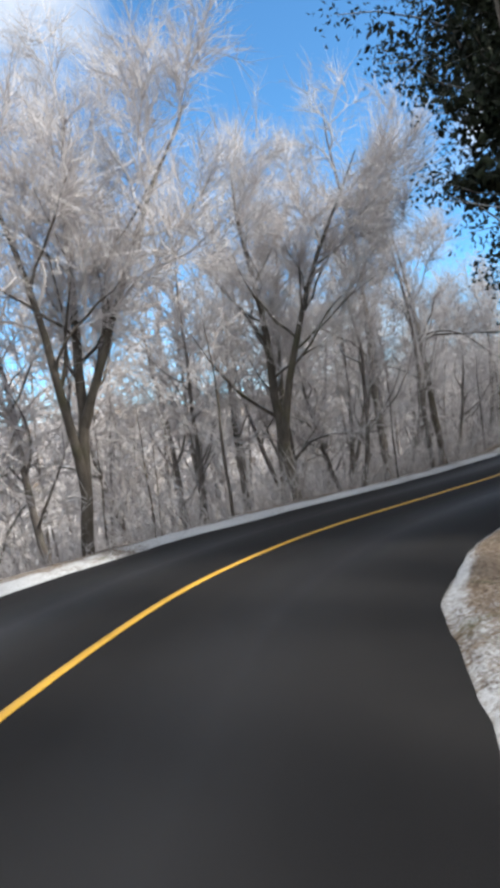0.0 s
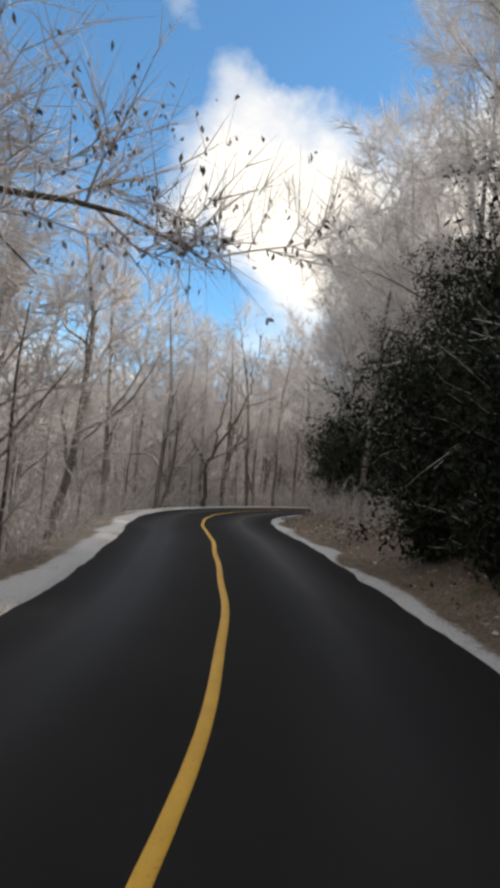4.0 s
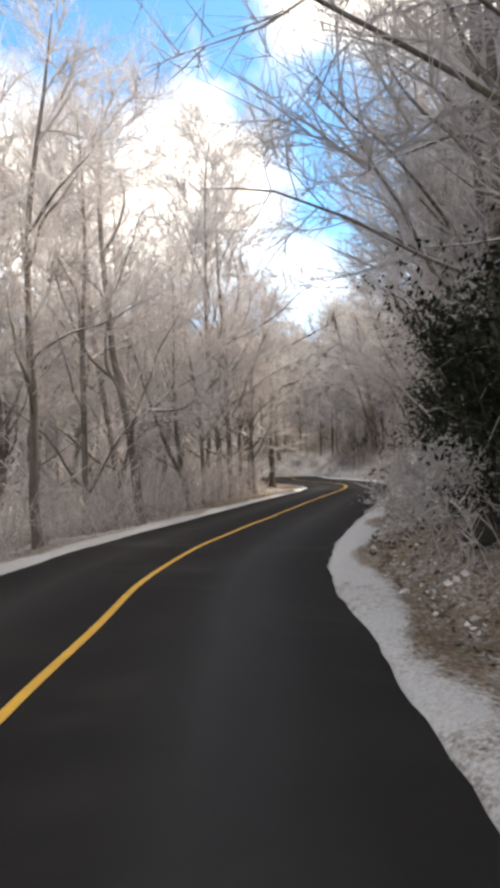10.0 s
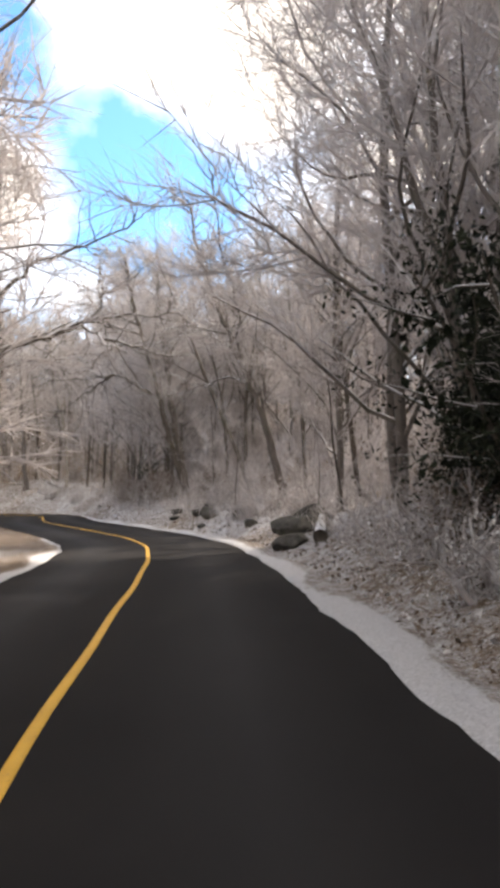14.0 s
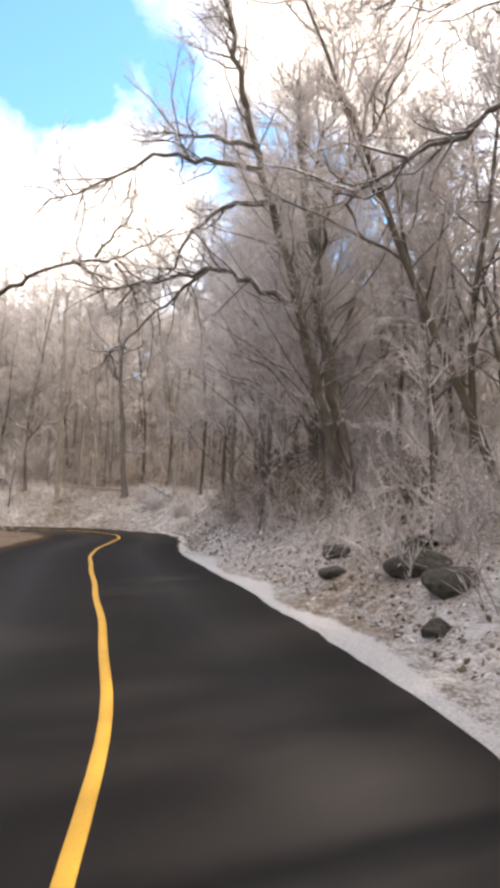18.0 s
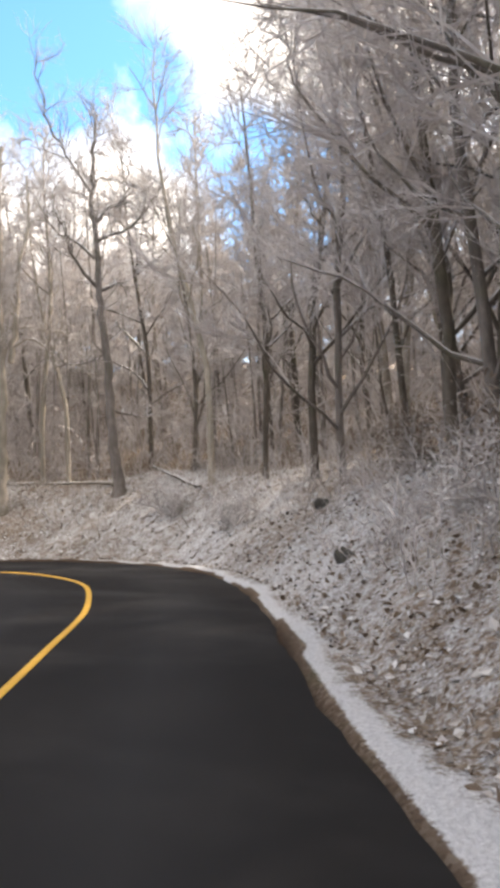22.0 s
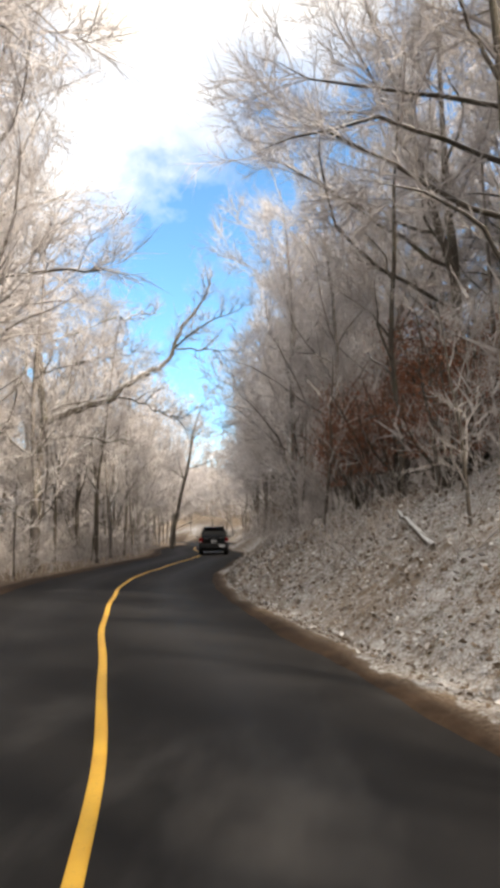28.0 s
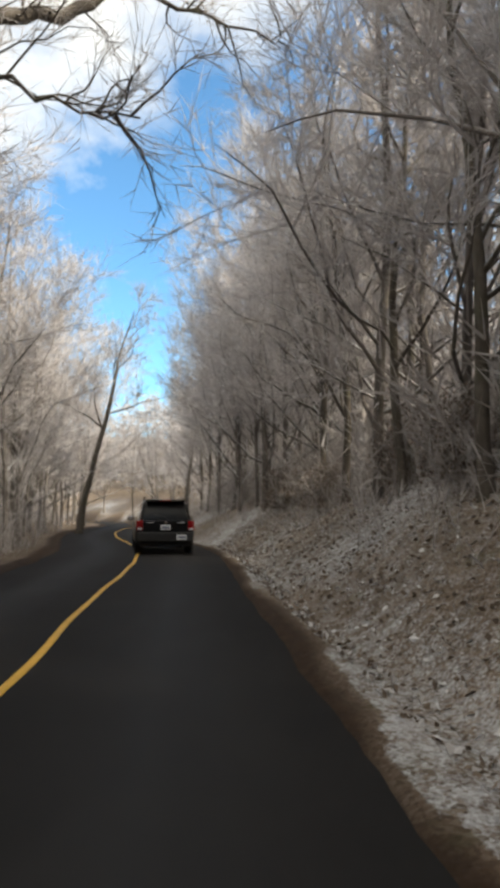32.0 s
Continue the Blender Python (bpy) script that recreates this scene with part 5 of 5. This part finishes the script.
for s, e, a in ((79.5, 0.9, 0.6), (80.5, 1.4, 0.8), (81.3, 2.0, 0.7), (82.0, 1.5, 0.5), (86.8, 2.0, 0.45), (88.2, 1.6, 0.4), (89.3, 1.7, 0.5), (90.4, 2.4, 0.5),
                (91.0, 1.2, 0.3), (84.0, 1.3, 0.35), (85.0, 2.6, 0.55), (92.4, 1.8, 0.35), (87.4, 0.9, 0.25), (66.0, 1.8, 0.5), (68.0, 2.3, 0.6), (69.5, 1.8, 0.45),
                (111.4, 2.3, 0.35), (108.4, 1.3, 0.25), (57.0, 2.0, 0.45), (54.0, 1.7, 0.35), (128.0, 1.9, 0.25), (3.0, 1.2, 0.25)):
    x, y = spot(s, np.interp(s, _s, W_RIGHT) + e)
    a *= 0.78
    rock(x, y, a * _rng.uniform(0.9, 1.4), a * _rng.uniform(0.7, 1.0), a * _rng.uniform(0.6, 0.9), _rng.uniform(0, 6), int(_rng.integers(5)))


def fallen_log(a, b, r, bark, label):
    """A log lying on the slope from a to b."""
    rng = np.random.default_rng(int(a[0] * 100))
    g = Geo()
    f = np.linspace(0, 1, 8)
    xy = np.array(a)[None] * (1 - f)[:, None] + np.array(b)[None] * f[:, None]
    z = land(xy[:, 0], xy[:, 1]) + r * 0.8
    z = np.polyval(np.polyfit(f, z, 1), f) + rng.normal(0, 0.02, 8)
    tube(g, np.column_stack([xy, z]), r * np.linspace(1, 0.6, 8), 8)
    g.f.append(list(range(8))), g.f.append(list(range(56, 64)))
    tagged(new("fallen_log", g.mesh("fallen_log", bark)), label, "log", "fallen logs")


fallen_log(spot(118.5, 7.0), spot(122.5, 8.0), 0.06, PALE_BARK, "thin pale fallen trunk lying among brown leaves")
fallen_log(spot(116, 6.6), spot(118.5, 9.5), 0.07, BARK, "thin fallen branch lying among brown leaves")
fallen_log(spot(78.5, 3.6), spot(81.5, 4.6), 0.16, BARK, "snowy fallen log on the rocky bank")
fallen_log(spot(131, 4.6), spot(134, 5.4), 0.06, BARK, "dark fallen branch on the leafy bank")


# ---- undergrowth and litter ----
def brush(name, label, mat, count, bands, seed, fine=0.016):
    """Thin upright stems with side twigs, thick along the verges."""
    rng = np.random.default_rng(seed)
    g = Geo()
    for share, s0, s1, e0, e1, side, hmin, hmax in bands:
        n = int(count * share)
        s, e = rng.uniform(s0, s1, n), e0 + (e1 - e0) * rng.uniform(size=n) ** 1.2
        w = np.interp(s, _s, W_RIGHT if side > 0 else W_LEFT)
        p = at(s, side * (w + e))
        keep = along(p)[2] > e0 * 0.85
        p = p[keep]
        z = land(p[:, 0], p[:, 1])
        n = len(p)
        h = rng.uniform(hmin, hmax, n)
        base = np.column_stack([p, z - 0.05])
        way = rng.normal(0, 0.5, (n, 3)) * (1, 1, 0) + (0, 0, 1)
        way /= np.linalg.norm(way, axis=1)[:, None]
        spikes(g, base, way, h, 0.006 + 0.004 * h, rng)
        for _ in range(10):
            f = rng.uniform(0.2, 0.95, n)
            w2 = way + rng.normal(0, 0.55, (n, 3))
            w2 /= np.linalg.norm(w2, axis=1)[:, None]
            slivers(g, base + way * (h * f)[:, None], w2, 0.1 + h * rng.uniform(0.15, 0.4, n), rng.uniform(0.7, 1.5, n) * fine, rng)
    tagged(new(name, g.mesh(name, mat, False)), label, "undergrowth", kind="stuff")


brush("frosted_undergrowth", "frosted thin stems of undergrowth along the verge", TWIGS, 7000,
      [(0.22, -10, 62, 1.1, 9, -1, 0.4, 1.8), (0.15, 60, 78, 1.2, 9, -1, 0.6, 2.2), (0.2, 50, 110, 1.2, 7, 1, 0.3, 1.2), (0.08, 10, 50, 1.6, 6, 1, 0.3, 1.1)], 301)
brush("brown_undergrowth", "brown bare stems of undergrowth on the bank", BROWN_TWIGS, 7000,
      [(0.25, 62, 115, 1.5, 9, 1, 0.3, 1.5), (0.3, 110, 185, 1.8, 10, 1, 0.3, 1.4), (0.3, 115, 188, 1.0, 10, -1, 0.3, 1.5), (0.15, 30, 60, 1.5, 8, 1, 0.3, 1.4), (0.25, -10, 66, 0.9, 8, -1, 0.4, 1.6)], 302)
brush("brown_understory", "brown thicket of thin bare stems between the trees", BROWN_TWIGS, 3000,
      [(0.7, 100, 136, 6, 20, 1, 0.8, 3.4), (0.3, 124, 150, 5, 12, 1, 0.8, 2.6), (0.45, 144, 184, 3.0, 8, 1, 0.8, 2.8), (0.3, 138, 184, 2.4, 8, -1, 0.6, 2.4)], 304, 0.045)
brush("woodland_understory", "pale frosted thicket of thin stems between the trees", TWIGS, 7500,
      [(0.22, -10, 60, 6, 16, -1, 0.8, 3.4), (0.22, 46, 90, 3, 18, -1, 0.8, 3.6), (0.2, 60, 112, 5, 18, 1, 0.8, 3.4), (0.2, 124, 215, 4, 14, 1, 0.8, 3.4), (0.16, 130, 215, 4, 14, -1, 0.8, 3.0)], 303, 0.05)


def litter(name, label, mat, count, bands, seed, size=(0.05, 0.13), lift=0.02):
    rng = np.random.default_rng(seed)
    g = Geo()
    for share, s0, s1, e0, e1, side in bands:
        n = int(count * share)
        s, e = rng.uniform(s0, s1, n), e0 + (e1 - e0) * rng.uniform(size=n) ** 1.4
        w = np.interp(s, _s, W_RIGHT if side > 0 else W_LEFT)
        p = at(s, side * (w + e))
        keep = along(p)[2] > e0 * 0.85
        p = p[keep]
        n = len(p)
        z = land(p[:, 0], p[:, 1]) + rng.uniform(0, lift, n)
        way = rng.normal(size=(n, 3)) * (1, 1, 0.45)
        way /= np.linalg.norm(way, axis=1)[:, None]
        L = rng.uniform(*size, n)
        leaf_blades(g, np.column_stack([p, z]), way, L, L * rng.uniform(0.5, 0.8, n), rng)
    tagged(new(name, g.mesh(name, mat, False)), label, "leaf litter", kind="stuff")


_bands = [(0.10, -8, 50, 0.6, 4, 1), (0.25, 50, 100, 0.6, 5, 1), (0.25, 100, 124, 0.4, 6, 1), (0.42, 124, 168, 0.42, 6, 1)]
litter("dead_leaves", "brown dead leaves scattered over the bank", DRY, 46000, _bands, 311, (0.04, 0.10))
litter("snowy_leaves", "curled dead leaves dusted with snow on the bank", SNOWY_LEAF, 14000, _bands, 312, (0.04, 0.11), 0.05)


# ---- the black car ----
def car_paint(name, col, rough, spec=0.5):
    m = Mat(name, rough, spec=spec)
    dust = m.noise(5, 5)
    m.colour(m.ramp(dust, (0.35, col), (0.75, tuple(c * 1.6 + 0.004 for c in col))))
    m.b.inputs["Coat Weight"].default_value = 0.08
    m.b.inputs["Coat Roughness"].default_value = 0.15
    return m.m


def glass(name, col):
    m = Mat(name, 0.06, spec=0.8)
    m.colour(col)
    return m.m


CAR_BLACK = car_paint("black_car_paint", (0.004, 0.004, 0.005), 0.32, 0.22)
CAR_GREY = plain("dark_grey_plastic", (0.014, 0.014, 0.015), 0.6)
CAR_GLASS = glass("tinted_car_glass", (0.012, 0.014, 0.016))
CAR_RED = plain("red_lamp_glass", (0.26, 0.008, 0.01), 0.2)
CAR_WHITE = plain("white_plate", (0.75, 0.76, 0.78), 0.4, vary=0.05)
CAR_BAR = plain("plate_marks", (0.06, 0.08, 0.16), 0.5)
CAR_CHROME = plain("chrome", (0.7, 0.7, 0.72), 0.15, 1.0, vary=0.05)
RUBBER = plain("tyre_rubber", (0.012, 0.012, 0.012), 0.85)
LAMP_CLEAR = plain("clear_lamp_glass", (0.6, 0.6, 0.62), 0.1)


def loft(sections, rounding=0.0):
    """A closed body through cross sections: (y, half width at bottom, half width at top, z bottom, z top)."""
    bm = bmesh.new()
    rings = []
    for y, wb, wt, z0, z1 in sections:
        h = z1 - z0
        r = min(0.12, h * 0.25)
        half = [(wb - 0.05, z0), (wb, z0 + r * 0.6), ((wb * 0.45 + wt * 0.55) + 0.03, z0 + h * 0.5), (wt + 0.005, z1 - r), (wt - r * 0.35, z1 - r * 0.3), (wt - r, z1), (wt * 0.45, z1 + 0.012)]
        pts = [(x, y, z) for x, z in half] + [(-x, y, z) for x, z in reversed(half)]
        rings.append([bm.verts.new(p) for p in pts])
    n = len(rings[0])
    for a, b in zip(rings, rings[1:]):
        for i in range(n):
            bm.faces.new((a[i], a[(i + 1) % n], b[(i + 1) % n], b[i]))
    bm.faces.new(list(reversed(rings[0])))
    bm.faces.new(rings[-1])
    bmesh.ops.recalc_face_normals(bm, faces=bm.faces)
    return bm


def slab(pts, thick, bevel=0.01):
    """A plate of the given outline, thickened along its normal."""
    bm = bmesh.new()
    f = bm.faces.new([bm.verts.new(p) for p in pts])
    f.normal_update()
    r = bmesh.ops.extrude_face_region(bm, geom=[f])
    for v in r["geom"]:
        if isinstance(v, bmesh.types.BMVert):
            v.co += f.normal * thick
    bmesh.ops.recalc_face_normals(bm, faces=bm.faces)
    if bevel:
        bmesh.ops.bevel(bm, geom=list(bm.edges), offset=bevel, segments=2, affect="EDGES", profile=0.7)
    return bm


def block(x0, x1, y0, y1, z0, z1, bevel=0.02):
    bm = bmesh.new()
    bmesh.ops.create_cube(bm, size=1.0)
    for v in bm.verts:
        v.co = Vector(((x0 + x1) / 2 + v.co.x * (x1 - x0), (y0 + y1) / 2 + v.co.y * (y1 - y0), (z0 + z1) / 2 + v.co.z * (z1 - z0)))
    if bevel:
        bmesh.ops.bevel(bm, geom=list(bm.edges), offset=bevel, segments=3, affect="EDGES", profile=0.6)
    return bm


def turned(profile, segs=28):
    """A body of revolution about the x axis from (x, radius) pairs."""
    bm = bmesh.new()
    rings = [[bm.verts.new((x, r * math.cos(2 * math.pi * k / segs), r * math.sin(2 * math.pi * k / segs))) for k in range(segs)] for x, r in profile]
    for a, b in zip(rings, rings[1:]):
        for k in range(segs):
            bm.faces.new((a[k], a[(k + 1) % segs], b[(k + 1) % segs], b[k]))
    bmesh.ops.recalc_face_normals(bm, faces=bm.faces)
    return bm


def build_suv(x, y, turn):
    """A black five-door sport utility car; its tail faces -y."""
    car = tagged(new("car"), "black mid-size sport utility car driving with red tail lamps lit", "car")
    body = bm_part("body", loft([(-2.28, 0.80, 0.82, 0.46, 0.98), (-2.20, 0.88, 0.88, 0.36, 1.02), (-1.6, 0.92, 0.90, 0.32, 1.04), (-0.4, 0.93, 0.90, 0.30, 1.04),
                                 (0.7, 0.93, 0.89, 0.30, 1.03), (1.0, 0.93, 0.86, 0.30, 1.01), (1.9, 0.90, 0.78, 0.32, 0.92), (2.3, 0.80, 0.66, 0.40, 0.80)]), CAR_BLACK, car, smooth=True)
    bm_part("cabin", loft([(-2.18, 0.80, 0.72, 1.00, 1.08), (-1.98, 0.80, 0.66, 1.00, 1.66), (-1.6, 0.81, 0.67, 1.00, 1.72), (-0.3, 0.81, 0.68, 1.00, 1.74), (0.35, 0.81, 0.66, 1.00, 1.68),
                           (1.15, 0.80, 0.72, 1.00, 1.06)]), CAR_BLACK, car, smooth=True)
    # glass, set slightly proud of the cabin
    bm_part("rear_window", slab([(-0.62, -2.155, 1.12), (0.62, -2.155, 1.12), (0.55, -2.005, 1.58), (-0.55, -2.005, 1.58)], 0.014, 0.004), CAR_GLASS, car, "dark tinted rear window")
    bm_part("windscreen", slab([(-0.64, 0.42, 1.60), (0.64, 0.42, 1.60), (0.68, 1.06, 1.12), (-0.68, 1.06, 1.12)], 0.014, 0.004), CAR_GLASS, car)
    for sx in (-1, 1):
        for y0, y1, y2, y3 in ((-1.92, -1.30, -1.30, -1.86), (-1.22, -0.38, -0.38, -1.22), (-0.30, 0.72, 0.28, -0.30)):
            pts = [(sx * 0.815, y0, 1.10), (sx * 0.815, y1, 1.10), (sx * 0.725, y2, 1.60), (sx * 0.725, y3, 1.60)]
            bm_part("side_window", slab(pts if sx > 0 else pts[::-1], 0.012, 0.003), CAR_GLASS, car)
        for y0 in (-1.25, -0.34, 0.78):
            bm_part("door_seam", block(sx * 0.925 - 0.006, sx * 0.925 + 0.006, y0 - 0.008, y0 + 0.008, 0.42, 0.98, 0), CAR_GREY, car)
        for y0 in (-1.05, -0.12):
            h = bm_part("door_handle", block(sx * 0.93 - 0.02, sx * 0.93 + 0.025, y0 - 0.1, y0 + 0.1, 0.86, 0.90, 0.01), CAR_BLACK, car)
        # tail lamp with its clear reversing lens
        lamp = bm_part("tail_lamp", block(sx * 0.80 - 0.105, sx * 0.80 + 0.105, -2.30, -2.05, 0.76, 1.06, 0.03), CAR_RED, car, "lit red tail lamp")
        bm_part("reversing_lens", block(sx * 0.80 - 0.07, sx * 0.80 + 0.07, -2.312, -2.26, 0.775, 0.83, 0.01), LAMP_CLEAR, lamp)
        bm_part("reflector", block(sx * 0.74 - 0.06, sx * 0.74 + 0.06, -2.345, -2.30, 0.52, 0.60, 0.01), CAR_RED, car)
        mirror = bm_part("wing_mirror", block(sx * 1.02 - 0.11, sx * 1.02 + 0.11, 0.52, 0.66, 1.02, 1.18, 0.04), CAR_BLACK, car)
        bm_part("mirror_glass", block(sx * 1.02 - 0.085, sx * 1.02 + 0.085, 0.508, 0.522, 1.045, 1.155, 0.004), CAR_CHROME, mirror)
        rail = Geo()
        tube(rail, [(sx * 0.60, -1.75, 1.72), (sx * 0.60, -1.6, 1.79), (sx * 0.60, -0.4, 1.805), (sx * 0.60, 0.1, 1.775), (sx * 0.60, 0.25, 1.70)], np.full(5, 0.018), 8)
        part("roof_rail", rail.mesh("roof_rail", CAR_GREY), car)
        for yw in (-1.42, 1.36):
            wheel = new("wheel")
            wheel.parent = car
            wheel.location = (sx * 0.80, yw, 0.36)
            bm_part("tyre", turned([(-0.11, 0.20), (-0.115, 0.30), (-0.10, 0.345), (-0.05, 0.362), (0.05, 0.362), (0.10, 0.345), (0.115, 0.30), (0.11, 0.20), (-0.11, 0.20)]), RUBBER, wheel, smooth=True)
            rim = bm_part("rim", turned([(sx * 0.10, 0.225), (sx * 0.112, 0.215), (sx * 0.085, 0.19), (sx * 0.06, 0.10), (sx * 0.09, 0.06), (sx * 0.10, 0.03), (sx * 0.10, 0.001)]), CAR_CHROME, wheel, smooth=True)
            for k in range(5):
                bm = block(sx * 0.10 - 0.012, sx * 0.10 + 0.012, -0.026, 0.026, 0.05, 0.215, 0.008)
                bmesh.ops.rotate(bm, verts=bm.verts, cent=(0, 0, 0), matrix=Matrix.Rotation(k * 2 * math.pi / 5, 3, "X"))
                bm_part("spoke", bm, CAR_CHROME, rim)
            bm_part("wheel_arch", turned([(sx * 0.118, 0.365), (sx * 0.135, 0.37), (sx * 0.135, 0.41), (sx * 0.118, 0.415)]), CAR_GREY, wheel)
        bm_part("headlamp", block(sx * 0.62 - 0.16, sx * 0.62 + 0.16, 2.10, 2.30, 0.64, 0.80, 0.04), LAMP_CLEAR, car)
    bm_part("rear_bumper", block(-0.87, 0.87, -2.36, -2.10, 0.40, 0.70, 0.05), CAR_GREY, car, "dark grey plastic rear bumper")
    bm_part("front_bumper", block(-0.82, 0.82, 2.15, 2.38, 0.34, 0.60, 0.06), CAR_GREY, car)
    gate = bm_part("tailgate", block(-0.70, 0.70, -2.315, -2.20, 0.70, 1.06, 0.02), CAR_BLACK, car)
    bm_part("chrome_strip", block(-0.60, -0.36, -2.325, -2.31, 0.985, 1.005, 0.003), CAR_CHROME, gate)
    bm_part("chrome_strip", block(0.36, 0.60, -2.325, -2.31, 0.985, 1.005, 0.003), CAR_CHROME, gate)
    bm_part("badge", turned([(0.0, 0.001), (0.0, 0.045), (0.012, 0.04), (0.012, 0.001)]), CAR_CHROME, gate, "round chrome badge").matrix_basis = Matrix.Translation((0, -2.322, 0.995)) @ Matrix.Rotation(radians(-90), 4, "Z")
    for px, pz, w in ((0.0, 0.845, 0.155), (0.50, 0.545, 0.155)):
        plate = bm_part("plate", block(px - w, px + w, -2.375 if pz < 0.7 else -2.33, -2.35 if pz < 0.7 else -2.31, pz - 0.075, pz + 0.075, 0.006), CAR_WHITE, car, "white plate with illegible marks")
        yy = -2.380 if pz < 0.7 else -2.335
        bm_part("plate_bar", block(px - w * 0.75, px + w * 0.75, yy, yy + 0.01, pz - 0.03, pz + 0.03, 0), CAR_BAR, plate)
    bm_part("spoiler", block(-0.62, 0.62, -2.14, -1.86, 1.66, 1.715, 0.02), CAR_BLACK, car)
    bm_part("high_brake_lamp", block(-0.16, 0.16, -2.150, -2.13, 1.672, 1.70, 0.004), CAR_RED, car)
    wip = Geo()
    tube(wip, [(0.05, -2.19, 1.11), (-0.12, -2.165, 1.20), (-0.36, -2.15, 1.23)], np.array((0.014, 0.01, 0.008)), 6)
    part("rear_wiper", wip.mesh("rear_wiper", CAR_GREY), car)
    ex = Geo()
    tube(ex, [(0.52, -2.05, 0.30), (0.52, -2.36, 0.29)], np.array((0.032, 0.032)), 10)
    part("exhaust", ex.mesh("exhaust", CAR_CHROME), car)
    bm_part("underbody", block(-0.78, 0.78, -2.1, 2.1, 0.24, 0.40, 0.03), CAR_GREY, car)
    car.matrix_basis = Matrix.Translation((x, y, 0.02)) @ Matrix.Rotation(turn, 4, "Z")
    return car


_x0, _y0 = spot(165.0, 0.78)
build_suv(_x0, _y0, heading(165.0))
